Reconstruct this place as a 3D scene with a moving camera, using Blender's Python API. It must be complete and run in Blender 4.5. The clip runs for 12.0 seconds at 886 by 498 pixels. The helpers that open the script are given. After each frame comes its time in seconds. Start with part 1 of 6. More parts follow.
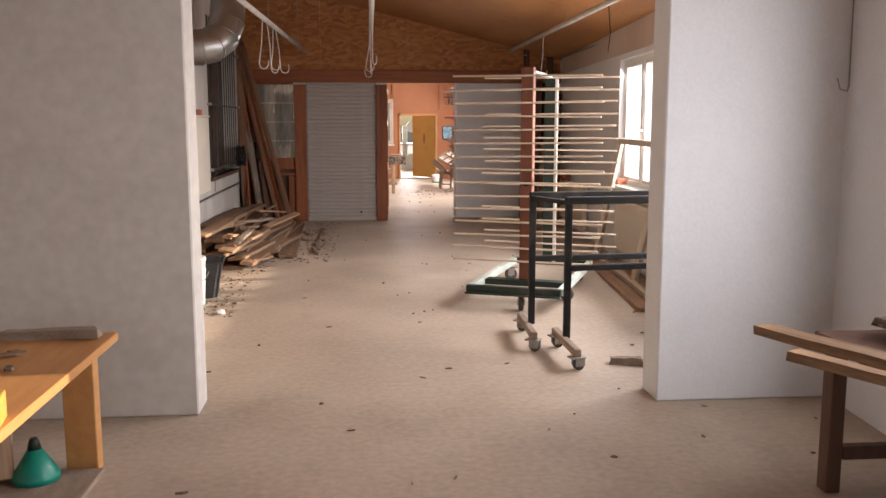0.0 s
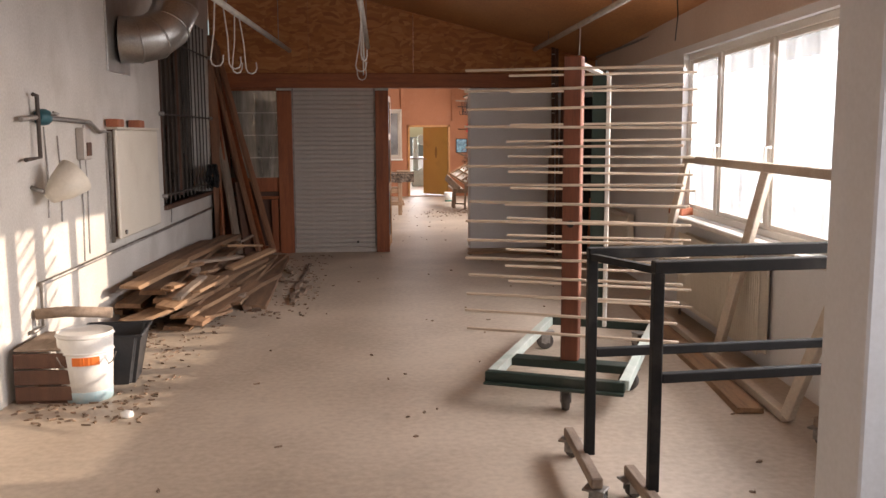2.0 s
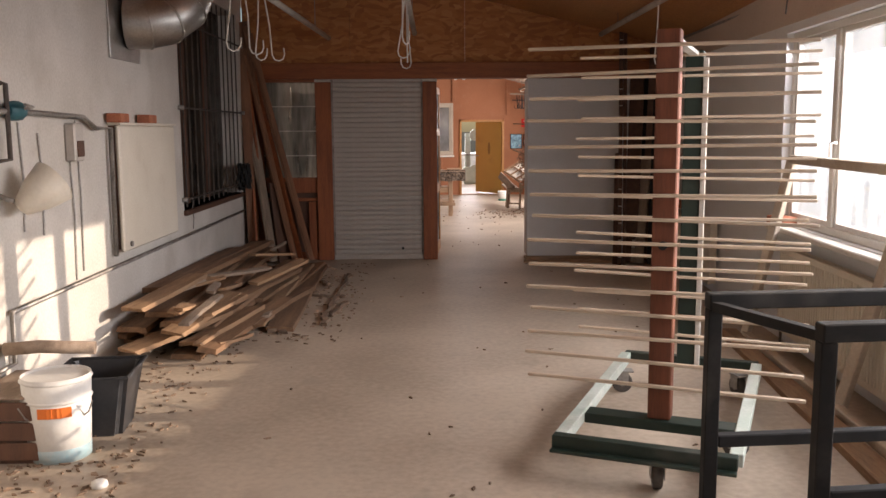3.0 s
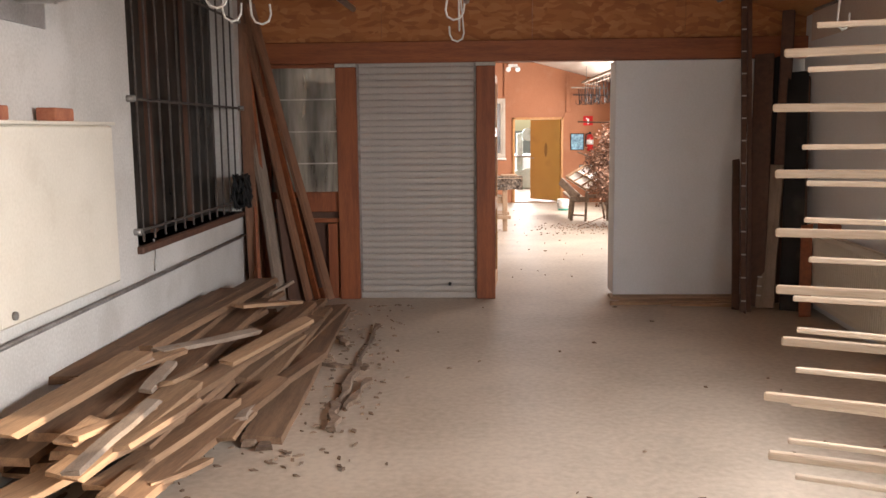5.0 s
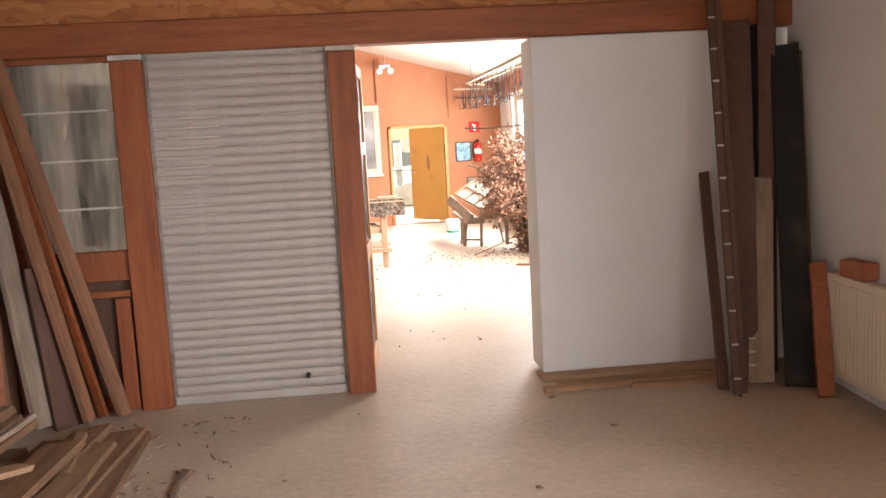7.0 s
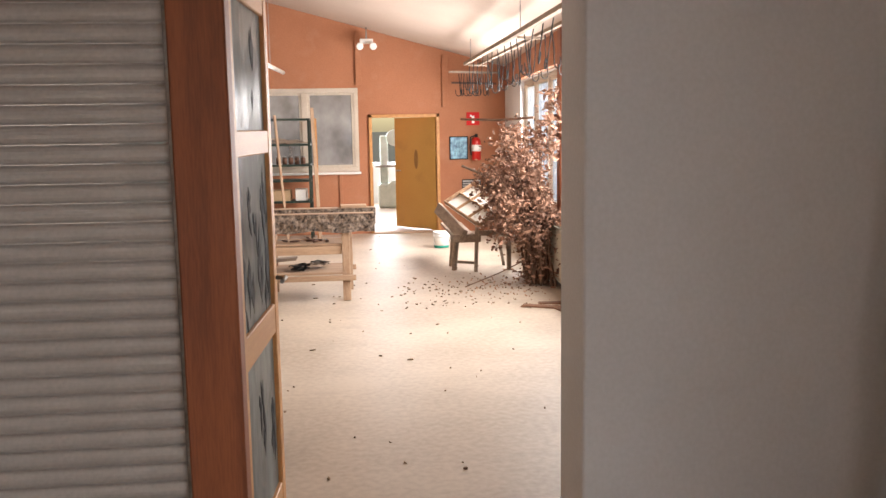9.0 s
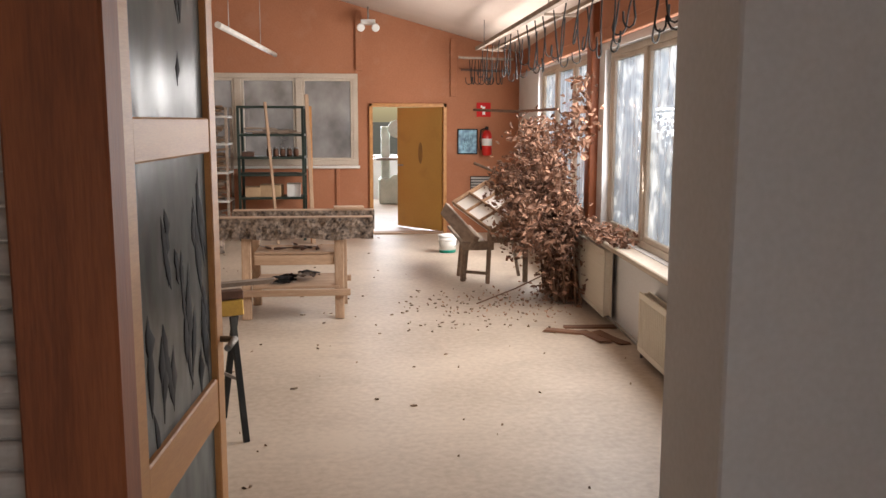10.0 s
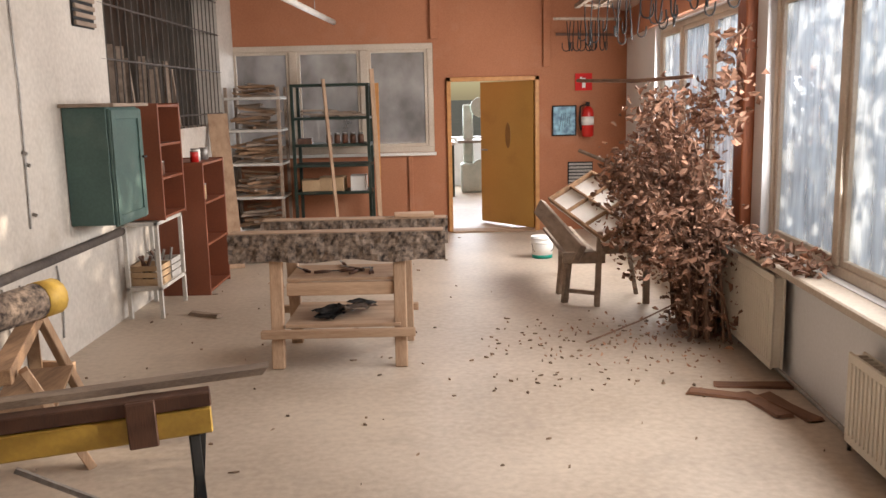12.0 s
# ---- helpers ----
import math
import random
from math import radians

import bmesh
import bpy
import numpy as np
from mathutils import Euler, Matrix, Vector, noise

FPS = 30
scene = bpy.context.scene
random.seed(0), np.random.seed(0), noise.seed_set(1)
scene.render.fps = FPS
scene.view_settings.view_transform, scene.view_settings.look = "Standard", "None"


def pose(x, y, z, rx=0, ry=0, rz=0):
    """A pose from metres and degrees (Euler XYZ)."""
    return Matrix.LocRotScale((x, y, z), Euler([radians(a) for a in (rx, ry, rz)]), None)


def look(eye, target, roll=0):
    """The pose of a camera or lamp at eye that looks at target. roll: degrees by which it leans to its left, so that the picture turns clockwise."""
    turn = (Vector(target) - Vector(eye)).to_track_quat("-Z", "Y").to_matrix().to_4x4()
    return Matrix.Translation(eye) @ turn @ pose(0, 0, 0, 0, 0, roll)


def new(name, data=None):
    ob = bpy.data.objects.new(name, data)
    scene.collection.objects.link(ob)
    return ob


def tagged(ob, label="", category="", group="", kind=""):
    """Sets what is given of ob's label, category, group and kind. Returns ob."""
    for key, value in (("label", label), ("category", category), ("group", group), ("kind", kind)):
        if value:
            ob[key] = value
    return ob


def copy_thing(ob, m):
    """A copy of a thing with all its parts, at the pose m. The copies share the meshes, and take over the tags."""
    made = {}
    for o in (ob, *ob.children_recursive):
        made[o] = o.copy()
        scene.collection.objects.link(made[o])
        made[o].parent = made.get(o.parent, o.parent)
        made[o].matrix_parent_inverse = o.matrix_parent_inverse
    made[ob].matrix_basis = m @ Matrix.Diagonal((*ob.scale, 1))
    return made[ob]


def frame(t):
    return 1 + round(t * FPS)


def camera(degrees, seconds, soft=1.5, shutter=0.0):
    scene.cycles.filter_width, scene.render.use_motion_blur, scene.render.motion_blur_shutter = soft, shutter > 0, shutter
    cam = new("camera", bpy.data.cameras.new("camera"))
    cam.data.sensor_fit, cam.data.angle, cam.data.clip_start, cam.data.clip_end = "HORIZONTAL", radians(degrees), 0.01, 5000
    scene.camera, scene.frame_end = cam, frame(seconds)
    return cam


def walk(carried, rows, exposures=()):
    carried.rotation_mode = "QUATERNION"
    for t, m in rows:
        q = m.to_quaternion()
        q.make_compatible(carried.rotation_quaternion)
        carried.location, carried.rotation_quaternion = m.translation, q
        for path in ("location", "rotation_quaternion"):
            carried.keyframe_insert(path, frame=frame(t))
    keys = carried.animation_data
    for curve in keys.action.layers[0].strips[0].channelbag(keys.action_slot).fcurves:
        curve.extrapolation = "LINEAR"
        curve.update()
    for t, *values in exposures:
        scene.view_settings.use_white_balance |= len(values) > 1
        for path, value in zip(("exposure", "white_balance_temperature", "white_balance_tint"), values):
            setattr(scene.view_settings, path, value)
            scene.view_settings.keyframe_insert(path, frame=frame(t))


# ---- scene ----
cam = camera(53.56, 12.0)
ROWS = [
    (0, -0.198, 0.235, 1.575, -5.01, -8.14, 0.01),
    (0.5, -0.164, 0.848, 1.588, -4.96, -7.77, 0.24),
    (1, -0.102, 1.447, 1.594, -4.84, -7.76, 0.28),
    (1.5, -0.039, 2.018, 1.586, -4.26, -7.34, 0.31),
    (2, 0.049, 2.577, 1.593, -4.03, -7.40, 0.25),
    (2.5, 0.098, 3.134, 1.606, -2.91, -7.50, 0.03),
    (3, 0.113, 3.720, 1.601, -0.61, -7.71, 0.38),
    (5, -0.012, 6.316, 1.608, 2.21, -7.75, 0.58),
    (5.5, -0.054, 7.006, 1.613, 1.98, -7.30, 1.45),
    (6, -0.037, 7.671, 1.608, -1.86, -6.98, 2.21),
    (6.5, 0.015, 8.320, 1.614, -3.66, -7.10, 1.50),
    (7, 0.119, 8.999, 1.634, -5.72, -7.36, 3.10),
    (9, 0.532, 11.831, 1.614, -5.72, -7.79, 0.92),
    (9.5, 0.585, 12.449, 1.635, -5.75, -8.17, 0.60),
    (10, 0.571, 13.044, 1.615, -5.60, -8.34, -0.12),
    (10.5, 0.595, 13.589, 1.618, -5.10, -8.78, -0.84),
    (11, 0.614, 14.115, 1.601, -4.83, -9.23, -0.04),
    (11.5, 0.645, 14.585, 1.589, -1.65, -9.75, 0.58),
    (12, 0.702, 14.997, 1.606, -0.05, -9.72, 1.27),
]
STOPS = ((0, 0.55), (1, 0.45), (1.5, 0.35), (2, 0.1), (2.5, -0.1), (3.2, 0.0), (4.8, 0.75), (5.5, 1.3), (6, 1.45), (7, 1.75), (9, 0.8), (9.5, 0.45), (10, 0.1), (11, 0.0), (12, 0.05))
EXPOSURES = [(t, stops, 6750 if t < 4 else 6500, 17 if t < 4 else 12) for t, stops in STOPS]
walk(cam, [(t, pose(x, y, z, 90 + pitch, roll, yaw)) for t, x, y, z, yaw, pitch, roll in ROWS], EXPOSURES)

# ---- world, sun, sky light ----
world = bpy.data.worlds.new("world")
scene.world = world
world.use_nodes = True
SUN = Vector((5.0, 0.45, 1.22)).normalized()
wn = world.node_tree
sky = wn.nodes.new("ShaderNodeTexSky")
sky.sky_type = "NISHITA"
sky.sun_disc = False
sky.sun_elevation = math.asin(SUN.z)
sky.sun_rotation = math.atan2(SUN.x, SUN.y)
wn.nodes["Background"].inputs["Strength"].default_value = 0.15
wn.links.new(sky.outputs["Color"], wn.nodes["Background"].inputs["Color"])
sun = new("sun", bpy.data.lights.new("sun", "SUN"))
sun.data.energy, sun.data.angle, sun.data.color = 5.0, radians(0.6), (1.0, 0.86, 0.68)
sun.matrix_world = look(SUN * 60, (0, 0, 0))

WALL_1 = pose(2.47, 5.07, 0, 0, 0, -3.15)   # the window wall of the first workshop
WALL_2 = pose(2.62, 19.5, 0, 0, 0, -2.6)    # the window wall of the second workshop


def window_light(name, m, across, high, watts, colour=(0.9, 0.95, 1.0)):
    """Skylight at an opening: a lamp just outside the panes, facing in."""
    lamp = new(name, bpy.data.lights.new(name, "AREA"))
    lamp.data.shape, lamp.data.size, lamp.data.size_y = "RECTANGLE", across, high
    lamp.data.energy, lamp.data.color = watts, colour
    lamp.matrix_world = m
    return lamp


window_light("sky_light", WALL_1 @ pose(0.32, 2.85, 1.66, 60, 0, 90), 5.0, 1.5, 85, (0.95, 0.97, 1.0))
window_light("sky_light", WALL_1 @ pose(1.5, 2.85, 2.45, 62, 0, 90), 5.6, 0.8, 330, (0.95, 0.97, 1.0))
window_light("sky_light", WALL_1 @ pose(0.32, -2.2, 1.6, 80, 0, 90), 2.4, 1.4, 75)
window_light("sky_light", pose(0, -3.32, 1.6, 90, 0, 0), 2.6, 1.5, 26, (0.8, 0.9, 1.0))
window_light("sky_light", WALL_2 @ pose(0.035, -0.62, 1.62, 88, 0, 90), 2.9, 1.05, 105, (1.0, 0.97, 0.94))
window_light("sky_light", WALL_2 @ pose(0.035, 2.95, 1.62, 88, 0, 90), 2.8, 1.05, 150, (1.0, 0.97, 0.94))
window_light("sky_light", WALL_2 @ pose(1.7, 0.8, 2.8, 60, 0, 90), 8.5, 0.8, 140)
window_light("sky_light", pose(1.0, 31.6, 1.8, 90, 0, 180), 4.6, 2.4, 520)

# ---- materials ----


def shade(name, base, dark, scale=6.0, rough=0.8, bump=0.15, spots=0.0, spot=(0.1, 0.08, 0.06), stretch=(1, 1, 1), metal=0.0,
          fine=60.0, vary=0.0, space="Object"):
    """A worn surface: two colours mixed by noise at two scales, fine relief, optional dirt spots and piece-to-piece variation."""
    m = bpy.data.materials.new(name)
    m.use_nodes = True
    n, l = m.node_tree.nodes, m.node_tree.links
    b = n["Principled BSDF"]
    co = n.new("ShaderNodeTexCoord")
    mp = n.new("ShaderNodeMapping")
    mp.inputs["Scale"].default_value = stretch
    l.new(co.outputs[space], mp.inputs["Vector"])
    big, small = n.new("ShaderNodeTexNoise"), n.new("ShaderNodeTexNoise")
    big.inputs["Scale"].default_value, big.inputs["Detail"].default_value = scale, 5
    small.inputs["Scale"].default_value, small.inputs["Detail"].default_value = fine, 4
    l.new(mp.outputs[0], big.inputs["Vector"])
    l.new(mp.outputs[0], small.inputs["Vector"])
    add = n.new("ShaderNodeMath")
    add.operation = "MULTIPLY_ADD"
    add.inputs[1].default_value = 0.4
    l.new(small.outputs["Fac"], add.inputs[0])
    half = n.new("ShaderNodeMath")
    half.operation = "MULTIPLY"
    half.inputs[1].default_value = 0.6
    l.new(big.outputs["Fac"], half.inputs[0])
    l.new(half.outputs[0], add.inputs[2])
    ramp = n.new("ShaderNodeValToRGB")
    ramp.color_ramp.elements[0].position, ramp.color_ramp.elements[1].position = 0.36, 0.62
    ramp.color_ramp.elements[0].color, ramp.color_ramp.elements[1].color = (*dark, 1), (*base, 1)
    l.new(add.outputs[0], ramp.inputs[0])
    out = ramp.outputs[0]
    if spots:
        v = n.new("ShaderNodeTexNoise")
        v.inputs["Scale"].default_value, v.inputs["Detail"].default_value = 3.3, 8
        l.new(co.outputs[space], v.inputs["Vector"])
        r2 = n.new("ShaderNodeValToRGB")
        r2.color_ramp.elements[0].position, r2.color_ramp.elements[1].position = 0.58, 0.72
        r2.color_ramp.elements[0].color, r2.color_ramp.elements[1].color = (0, 0, 0, 1), (spots, spots, spots, 1)
        l.new(v.outputs["Fac"], r2.inputs[0])
        mix = n.new("ShaderNodeMix")
        mix.data_type = "RGBA"
        l.new(r2.outputs[0], mix.inputs["Factor"])
        l.new(out, mix.inputs[6])
        mix.inputs[7].default_value = (*spot, 1)
        out = mix.outputs[2]
    if vary:
        info = n.new("ShaderNodeObjectInfo")
        geo = n.new("ShaderNodeNewGeometry")
        both = n.new("ShaderNodeMath")
        both.operation = "ADD"
        l.new(info.outputs["Random"], both.inputs[0])
        l.new(geo.outputs["Random Per Island"], both.inputs[1])
        rng = n.new("ShaderNodeMapRange")
        rng.inputs["From Max"].default_value = 2.0
        rng.inputs["To Min"].default_value, rng.inputs["To Max"].default_value = 1 - vary, 1 + vary
        l.new(both.outputs[0], rng.inputs[0])
        hsv = n.new("ShaderNodeHueSaturation")
        l.new(rng.outputs[0], hsv.inputs["Value"])
        l.new(out, hsv.inputs["Color"])
        out = hsv.outputs[0]
    l.new(out, b.inputs["Base Color"])
    b.inputs["Roughness"].default_value, b.inputs["Metallic"].default_value = rough, metal
    if bump:
        bp = n.new("ShaderNodeBump")
        bp.inputs["Strength"].default_value, bp.inputs["Distance"].default_value = bump, 0.01
        l.new(add.outputs[0], bp.inputs["Height"])
        l.new(bp.outputs[0], b.inputs["Normal"])
    return m


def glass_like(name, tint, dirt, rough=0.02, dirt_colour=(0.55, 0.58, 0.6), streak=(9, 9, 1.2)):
    """A pane: glass of the given tint with a film of dust and run marks."""
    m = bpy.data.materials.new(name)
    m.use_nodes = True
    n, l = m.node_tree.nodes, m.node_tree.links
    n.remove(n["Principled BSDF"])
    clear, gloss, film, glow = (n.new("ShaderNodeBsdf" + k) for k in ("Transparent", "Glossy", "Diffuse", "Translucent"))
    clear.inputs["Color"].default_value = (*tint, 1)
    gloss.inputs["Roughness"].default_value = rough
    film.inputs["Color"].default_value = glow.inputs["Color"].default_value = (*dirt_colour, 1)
    fr = n.new("ShaderNodeFresnel")
    a, b, c = (n.new("ShaderNodeMixShader") for _ in range(3))
    l.new(fr.outputs[0], a.inputs[0])
    l.new(clear.outputs[0], a.inputs[1])
    l.new(gloss.outputs[0], a.inputs[2])
    b.inputs[0].default_value = 0.6
    l.new(film.outputs[0], b.inputs[1])
    l.new(glow.outputs[0], b.inputs[2])
    co, mp, nz, rp = n.new("ShaderNodeTexCoord"), n.new("ShaderNodeMapping"), n.new("ShaderNodeTexNoise"), n.new("ShaderNodeMapRange")
    mp.inputs["Scale"].default_value = streak
    nz.inputs["Scale"].default_value, nz.inputs["Detail"].default_value = 1.6, 9
    l.new(co.outputs["Object"], mp.inputs[0])
    l.new(mp.outputs[0], nz.inputs["Vector"])
    rp.inputs["From Min"].default_value, rp.inputs["From Max"].default_value = 0.3, 0.75
    rp.inputs["To Min"].default_value, rp.inputs["To Max"].default_value = dirt * 0.35, min(1.0, dirt * 1.6)
    l.new(nz.outputs["Fac"], rp.inputs[0])
    l.new(rp.outputs[0], c.inputs[0])
    l.new(a.outputs[0], c.inputs[1])
    l.new(b.outputs[0], c.inputs[2])
    l.new(c.outputs[0], n["Material Output"].inputs["Surface"])
    return m


def flakes(name, a, b, c, scale=26.0):
    """Oriented strand board: long chips of three tones lying every way."""
    m = shade(name, a, b, 3.0, 0.75, 0.1)
    n, l = m.node_tree.nodes, m.node_tree.links
    co, mp = n.new("ShaderNodeTexCoord"), n.new("ShaderNodeMapping")
    mp.inputs["Scale"].default_value = (0.35, 0.35, 1.0)
    warp = n.new("ShaderNodeTexNoise")
    warp.inputs["Scale"].default_value = 2.5
    mixv = n.new("ShaderNodeMix")
    mixv.data_type, mixv.blend_type = "RGBA", "ADD"
    mixv.inputs["Factor"].default_value = 0.25
    v = n.new("ShaderNodeTexVoronoi")
    v.inputs["Scale"].default_value = scale
    l.new(co.outputs["Object"], mp.inputs[0])
    l.new(co.outputs["Object"], warp.inputs["Vector"])
    l.new(mp.outputs[0], mixv.inputs[6])
    l.new(warp.outputs["Color"], mixv.inputs[7])
    l.new(mixv.outputs[2], v.inputs["Vector"])
    r = n.new("ShaderNodeValToRGB")
    r.color_ramp.elements[0].color, r.color_ramp.elements[1].color = (*b, 1), (*c, 1)
    e = r.color_ramp.elements.new(0.5)
    e.color = (*a, 1)
    l.new(v.outputs["Color"], r.inputs[0])
    l.new(r.outputs[0], n["Principled BSDF"].inputs["Base Color"])
    return m


PLASTER = shade("old white plaster", (0.65, 0.62, 0.58), (0.49, 0.46, 0.42), 1.6, 0.9, 0.25, 0.35, (0.42, 0.38, 0.33))
PAINT_WALL = shade("smooth white wall paint", (0.76, 0.76, 0.77), (0.68, 0.68, 0.68), 0.8, 0.85, 0.08, 0.12, (0.5, 0.48, 0.45))
CONCRETE = shade("dusty concrete floor", (0.52, 0.43, 0.338), (0.36, 0.288, 0.22), 0.9, 0.52, 0.12, 0.4, (0.33, 0.27, 0.215), fine=24)
# West pier's white paint, its weaker light put into the colour.
PIER_DIMMED = shade("white pier paint darkened as less lit", (0.62, 0.585, 0.54), (0.5, 0.465, 0.425), 0.7, 0.9, 0.08, 0.3, (0.42, 0.37, 0.31), fine=14)
RACK_RED = shade("dark red-brown timber", (0.19, 0.058, 0.026), (0.115, 0.035, 0.017), 3.0, 0.7, 0.2, 0.2, (0.07, 0.025, 0.015), (6, 6, 0.5), fine=30)
OSB = flakes("strand board", (0.42, 0.16, 0.05), (0.29, 0.1, 0.035), (0.52, 0.24, 0.085))
PLY = shade("varnished plywood ceiling", (0.52, 0.25, 0.09), (0.36, 0.15, 0.05), 1.2, 0.55, 0.05, 0.4, (0.28, 0.12, 0.045), (1, 0.25, 1))
RUST = shade("rusty dark steel", (0.1, 0.08, 0.068), (0.05, 0.038, 0.032), 8.0, 0.8, 0.08)
BROWN = shade("brown plank", (0.25, 0.12, 0.065), (0.14, 0.065, 0.035), 3.0, 0.75, 0.25, 0.2, (0.1, 0.045, 0.025), (7, 0.6, 7), fine=26, vary=0.4)
STAIN = shade("red-brown stained timber", (0.31, 0.092, 0.03), (0.19, 0.052, 0.018), 3.0, 0.6, 0.2, 0.15, (0.1, 0.03, 0.015), (6, 6, 0.5), fine=30)
STAIN_H = shade("red-brown stained beam", (0.34, 0.105, 0.033), (0.21, 0.058, 0.02), 3.0, 0.6, 0.2, 0.15, (0.1, 0.03, 0.015), (0.5, 6, 6), fine=30)
FIBRE = shade("orange fibreboard", (0.43, 0.18, 0.092), (0.34, 0.135, 0.066), 0.9, 0.85, 0.05, 0.2, (0.47, 0.26, 0.165))
FIBRE_CEIL = shade("pale dusty ceiling board", (0.62, 0.51, 0.43), (0.52, 0.41, 0.34), 0.8, 0.9, 0.05)
PINE = shade("raw pine board", (0.37, 0.225, 0.125), (0.2, 0.115, 0.065), 3.0, 0.8, 0.25, 0.15, (0.2, 0.11, 0.06), (7, 0.6, 7), fine=26, vary=0.35)
PINE_Z = shade("raw pine upright", (0.46, 0.31, 0.2), (0.31, 0.19, 0.115), 3.0, 0.8, 0.25, 0.1, (0.2, 0.11, 0.06), (7, 7, 0.6), fine=26, vary=0.25)
STICK = shade("pale round stick", (0.6, 0.5, 0.39), (0.42, 0.32, 0.23), 3.0, 0.75, 0.15, 0.15, (0.2, 0.12, 0.07), (0.6, 7, 7), fine=26, vary=0.25)
PINE_X = shade("raw pine rail", (0.46, 0.31, 0.2), (0.31, 0.19, 0.115), 3.0, 0.8, 0.25, 0.1, (0.2, 0.11, 0.06), (0.6, 7, 7), fine=26, vary=0.25)
ORANGE_WOOD = shade("varnished beech", (0.55, 0.27, 0.09), (0.43, 0.19, 0.06), 3.0, 0.5, 0.1, 0, stretch=(6, 0.7, 6))
GREY_WOOD = shade("weathered grey wood", (0.34, 0.26, 0.2), (0.2, 0.145, 0.105), 4.0, 0.9, 0.4, 0.2, (0.1, 0.07, 0.05), (5, 1, 5), vary=0.25)
DARK_WOOD = shade("dark brown wood", (0.13, 0.06, 0.035), (0.075, 0.035, 0.022), 3.0, 0.65, 0.2, 0.2, (0.2, 0.12, 0.08), (6, 6, 0.6), vary=0.25)
SHELF_RED = shade("red-brown laminate", (0.22, 0.066, 0.029), (0.17, 0.05, 0.023), 2.0, 0.55, 0.05)
YELLOW = shade("ochre painted door", (0.5, 0.275, 0.062), (0.44, 0.23, 0.05), 1.5, 0.55, 0.04, 0.45, (0.36, 0.18, 0.045))
GRIME = shade("dark hand grime", (0.3, 0.15, 0.035), (0.22, 0.11, 0.03), 8.0, 0.6, 0.04)
SIGN_RED = shade("matt red sign", (0.6, 0.02, 0.02), (0.55, 0.018, 0.018), 4.0, 0.9, 0.0)
AGED = shade("aged brown sawn board", (0.29, 0.165, 0.09), (0.15, 0.083, 0.046), 3.0, 0.85, 0.25, 0.2, (0.11, 0.06, 0.035), (7, 0.6, 7), fine=26, vary=0.35)
STAINED_PLASTER = shade("grimy white plaster", (0.57, 0.52, 0.46), (0.43, 0.385, 0.335), 1.3, 0.9, 0.15, 0.45, (0.34, 0.28, 0.22), fine=30)
SHUTTER = shade("dusty grey roller shutter", (0.5, 0.46, 0.42), (0.4, 0.365, 0.33), 2.0, 0.5, 0.05, 0.3, (0.3, 0.27, 0.24), metal=0.25)
ZINC = shade("galvanised sheet", (0.5, 0.49, 0.47), (0.36, 0.35, 0.33), 5.0, 0.35, 0.05, 0.2, (0.25, 0.23, 0.2), metal=0.9)
STEEL = shade("dull steel", (0.38, 0.36, 0.34), (0.22, 0.2, 0.18), 8.0, 0.5, 0.08, 0.3, (0.16, 0.08, 0.04), metal=0.7)
PALE_STEEL = shade("pale painted steel", (0.62, 0.59, 0.54), (0.45, 0.42, 0.38), 8.0, 0.6, 0.05)
BLACK = shade("chipped black paint", (0.016, 0.015, 0.015), (0.009, 0.009, 0.009), 6.0, 0.85, 0.08, 0.22, (0.2, 0.18, 0.16))
RUBBER = shade("dusty rubber", (0.11, 0.095, 0.085), (0.05, 0.045, 0.04), 8.0, 0.85, 0.1)
GREEN = shade("dark green steel", (0.012, 0.028, 0.02), (0.009, 0.02, 0.014), 6.0, 0.5, 0.06, 0.3, (0.14, 0.13, 0.11))
PALE_GREEN = shade("pale green channel", (0.62, 0.66, 0.6), (0.45, 0.52, 0.46), 6.0, 0.6, 0.06, 0.5, (0.25, 0.4, 0.32))
CABINET_GREEN = shade("faded green paint", (0.066, 0.122, 0.105), (0.043, 0.082, 0.071), 3.0, 0.6, 0.08, 0.25, (0.17, 0.2, 0.17))
RADIATOR = shade("cream radiator enamel", (0.74, 0.68, 0.58), (0.64, 0.58, 0.48), 2.0, 0.45, 0.04, 0.25, (0.45, 0.36, 0.26))
UPVC = shade("white window plastic", (0.78, 0.75, 0.7), (0.68, 0.64, 0.58), 2.0, 0.45, 0.04, 0.2, (0.5, 0.42, 0.33))
DIRTY_FRAME = shade("dusty window frame", (0.6, 0.52, 0.43), (0.45, 0.37, 0.29), 2.0, 0.7, 0.06, 0.3, (0.35, 0.26, 0.18))
BARK = shade("rough bark", (0.27, 0.2, 0.15), (0.025, 0.017, 0.014), 26.0, 0.95, 1.0, 0.4, (0.36, 0.29, 0.23), fine=50)
# Near-black tint puts the unlit store's darkness into the grimy panes.
DARK_GLASS = glass_like("wired glass darkened as unlit", (0.04, 0.037, 0.034), 0.62, dirt_colour=(0.15, 0.125, 0.105), streak=(1.5, 1.5, 0.8))
DUST_GLASS = glass_like("dusty window glass", (0.93, 0.97, 1.0), 0.42, dirt_colour=(0.72, 0.78, 0.84))
CLEAR = glass_like("clear window glass", (0.96, 0.97, 0.98), 0.17)
# Tint 0.3 darkens the panes in addition to the dust film.
DIM_GLASS = glass_like("darkened dusty inner glass", (0.3, 0.26, 0.23), 0.4, dirt_colour=(0.4, 0.36, 0.33), streak=(1.5, 1.5, 1.2))
RIB_GLASS = glass_like("wired cathedral glass", (0.6, 0.58, 0.54), 0.55, dirt_colour=(0.5, 0.47, 0.42))
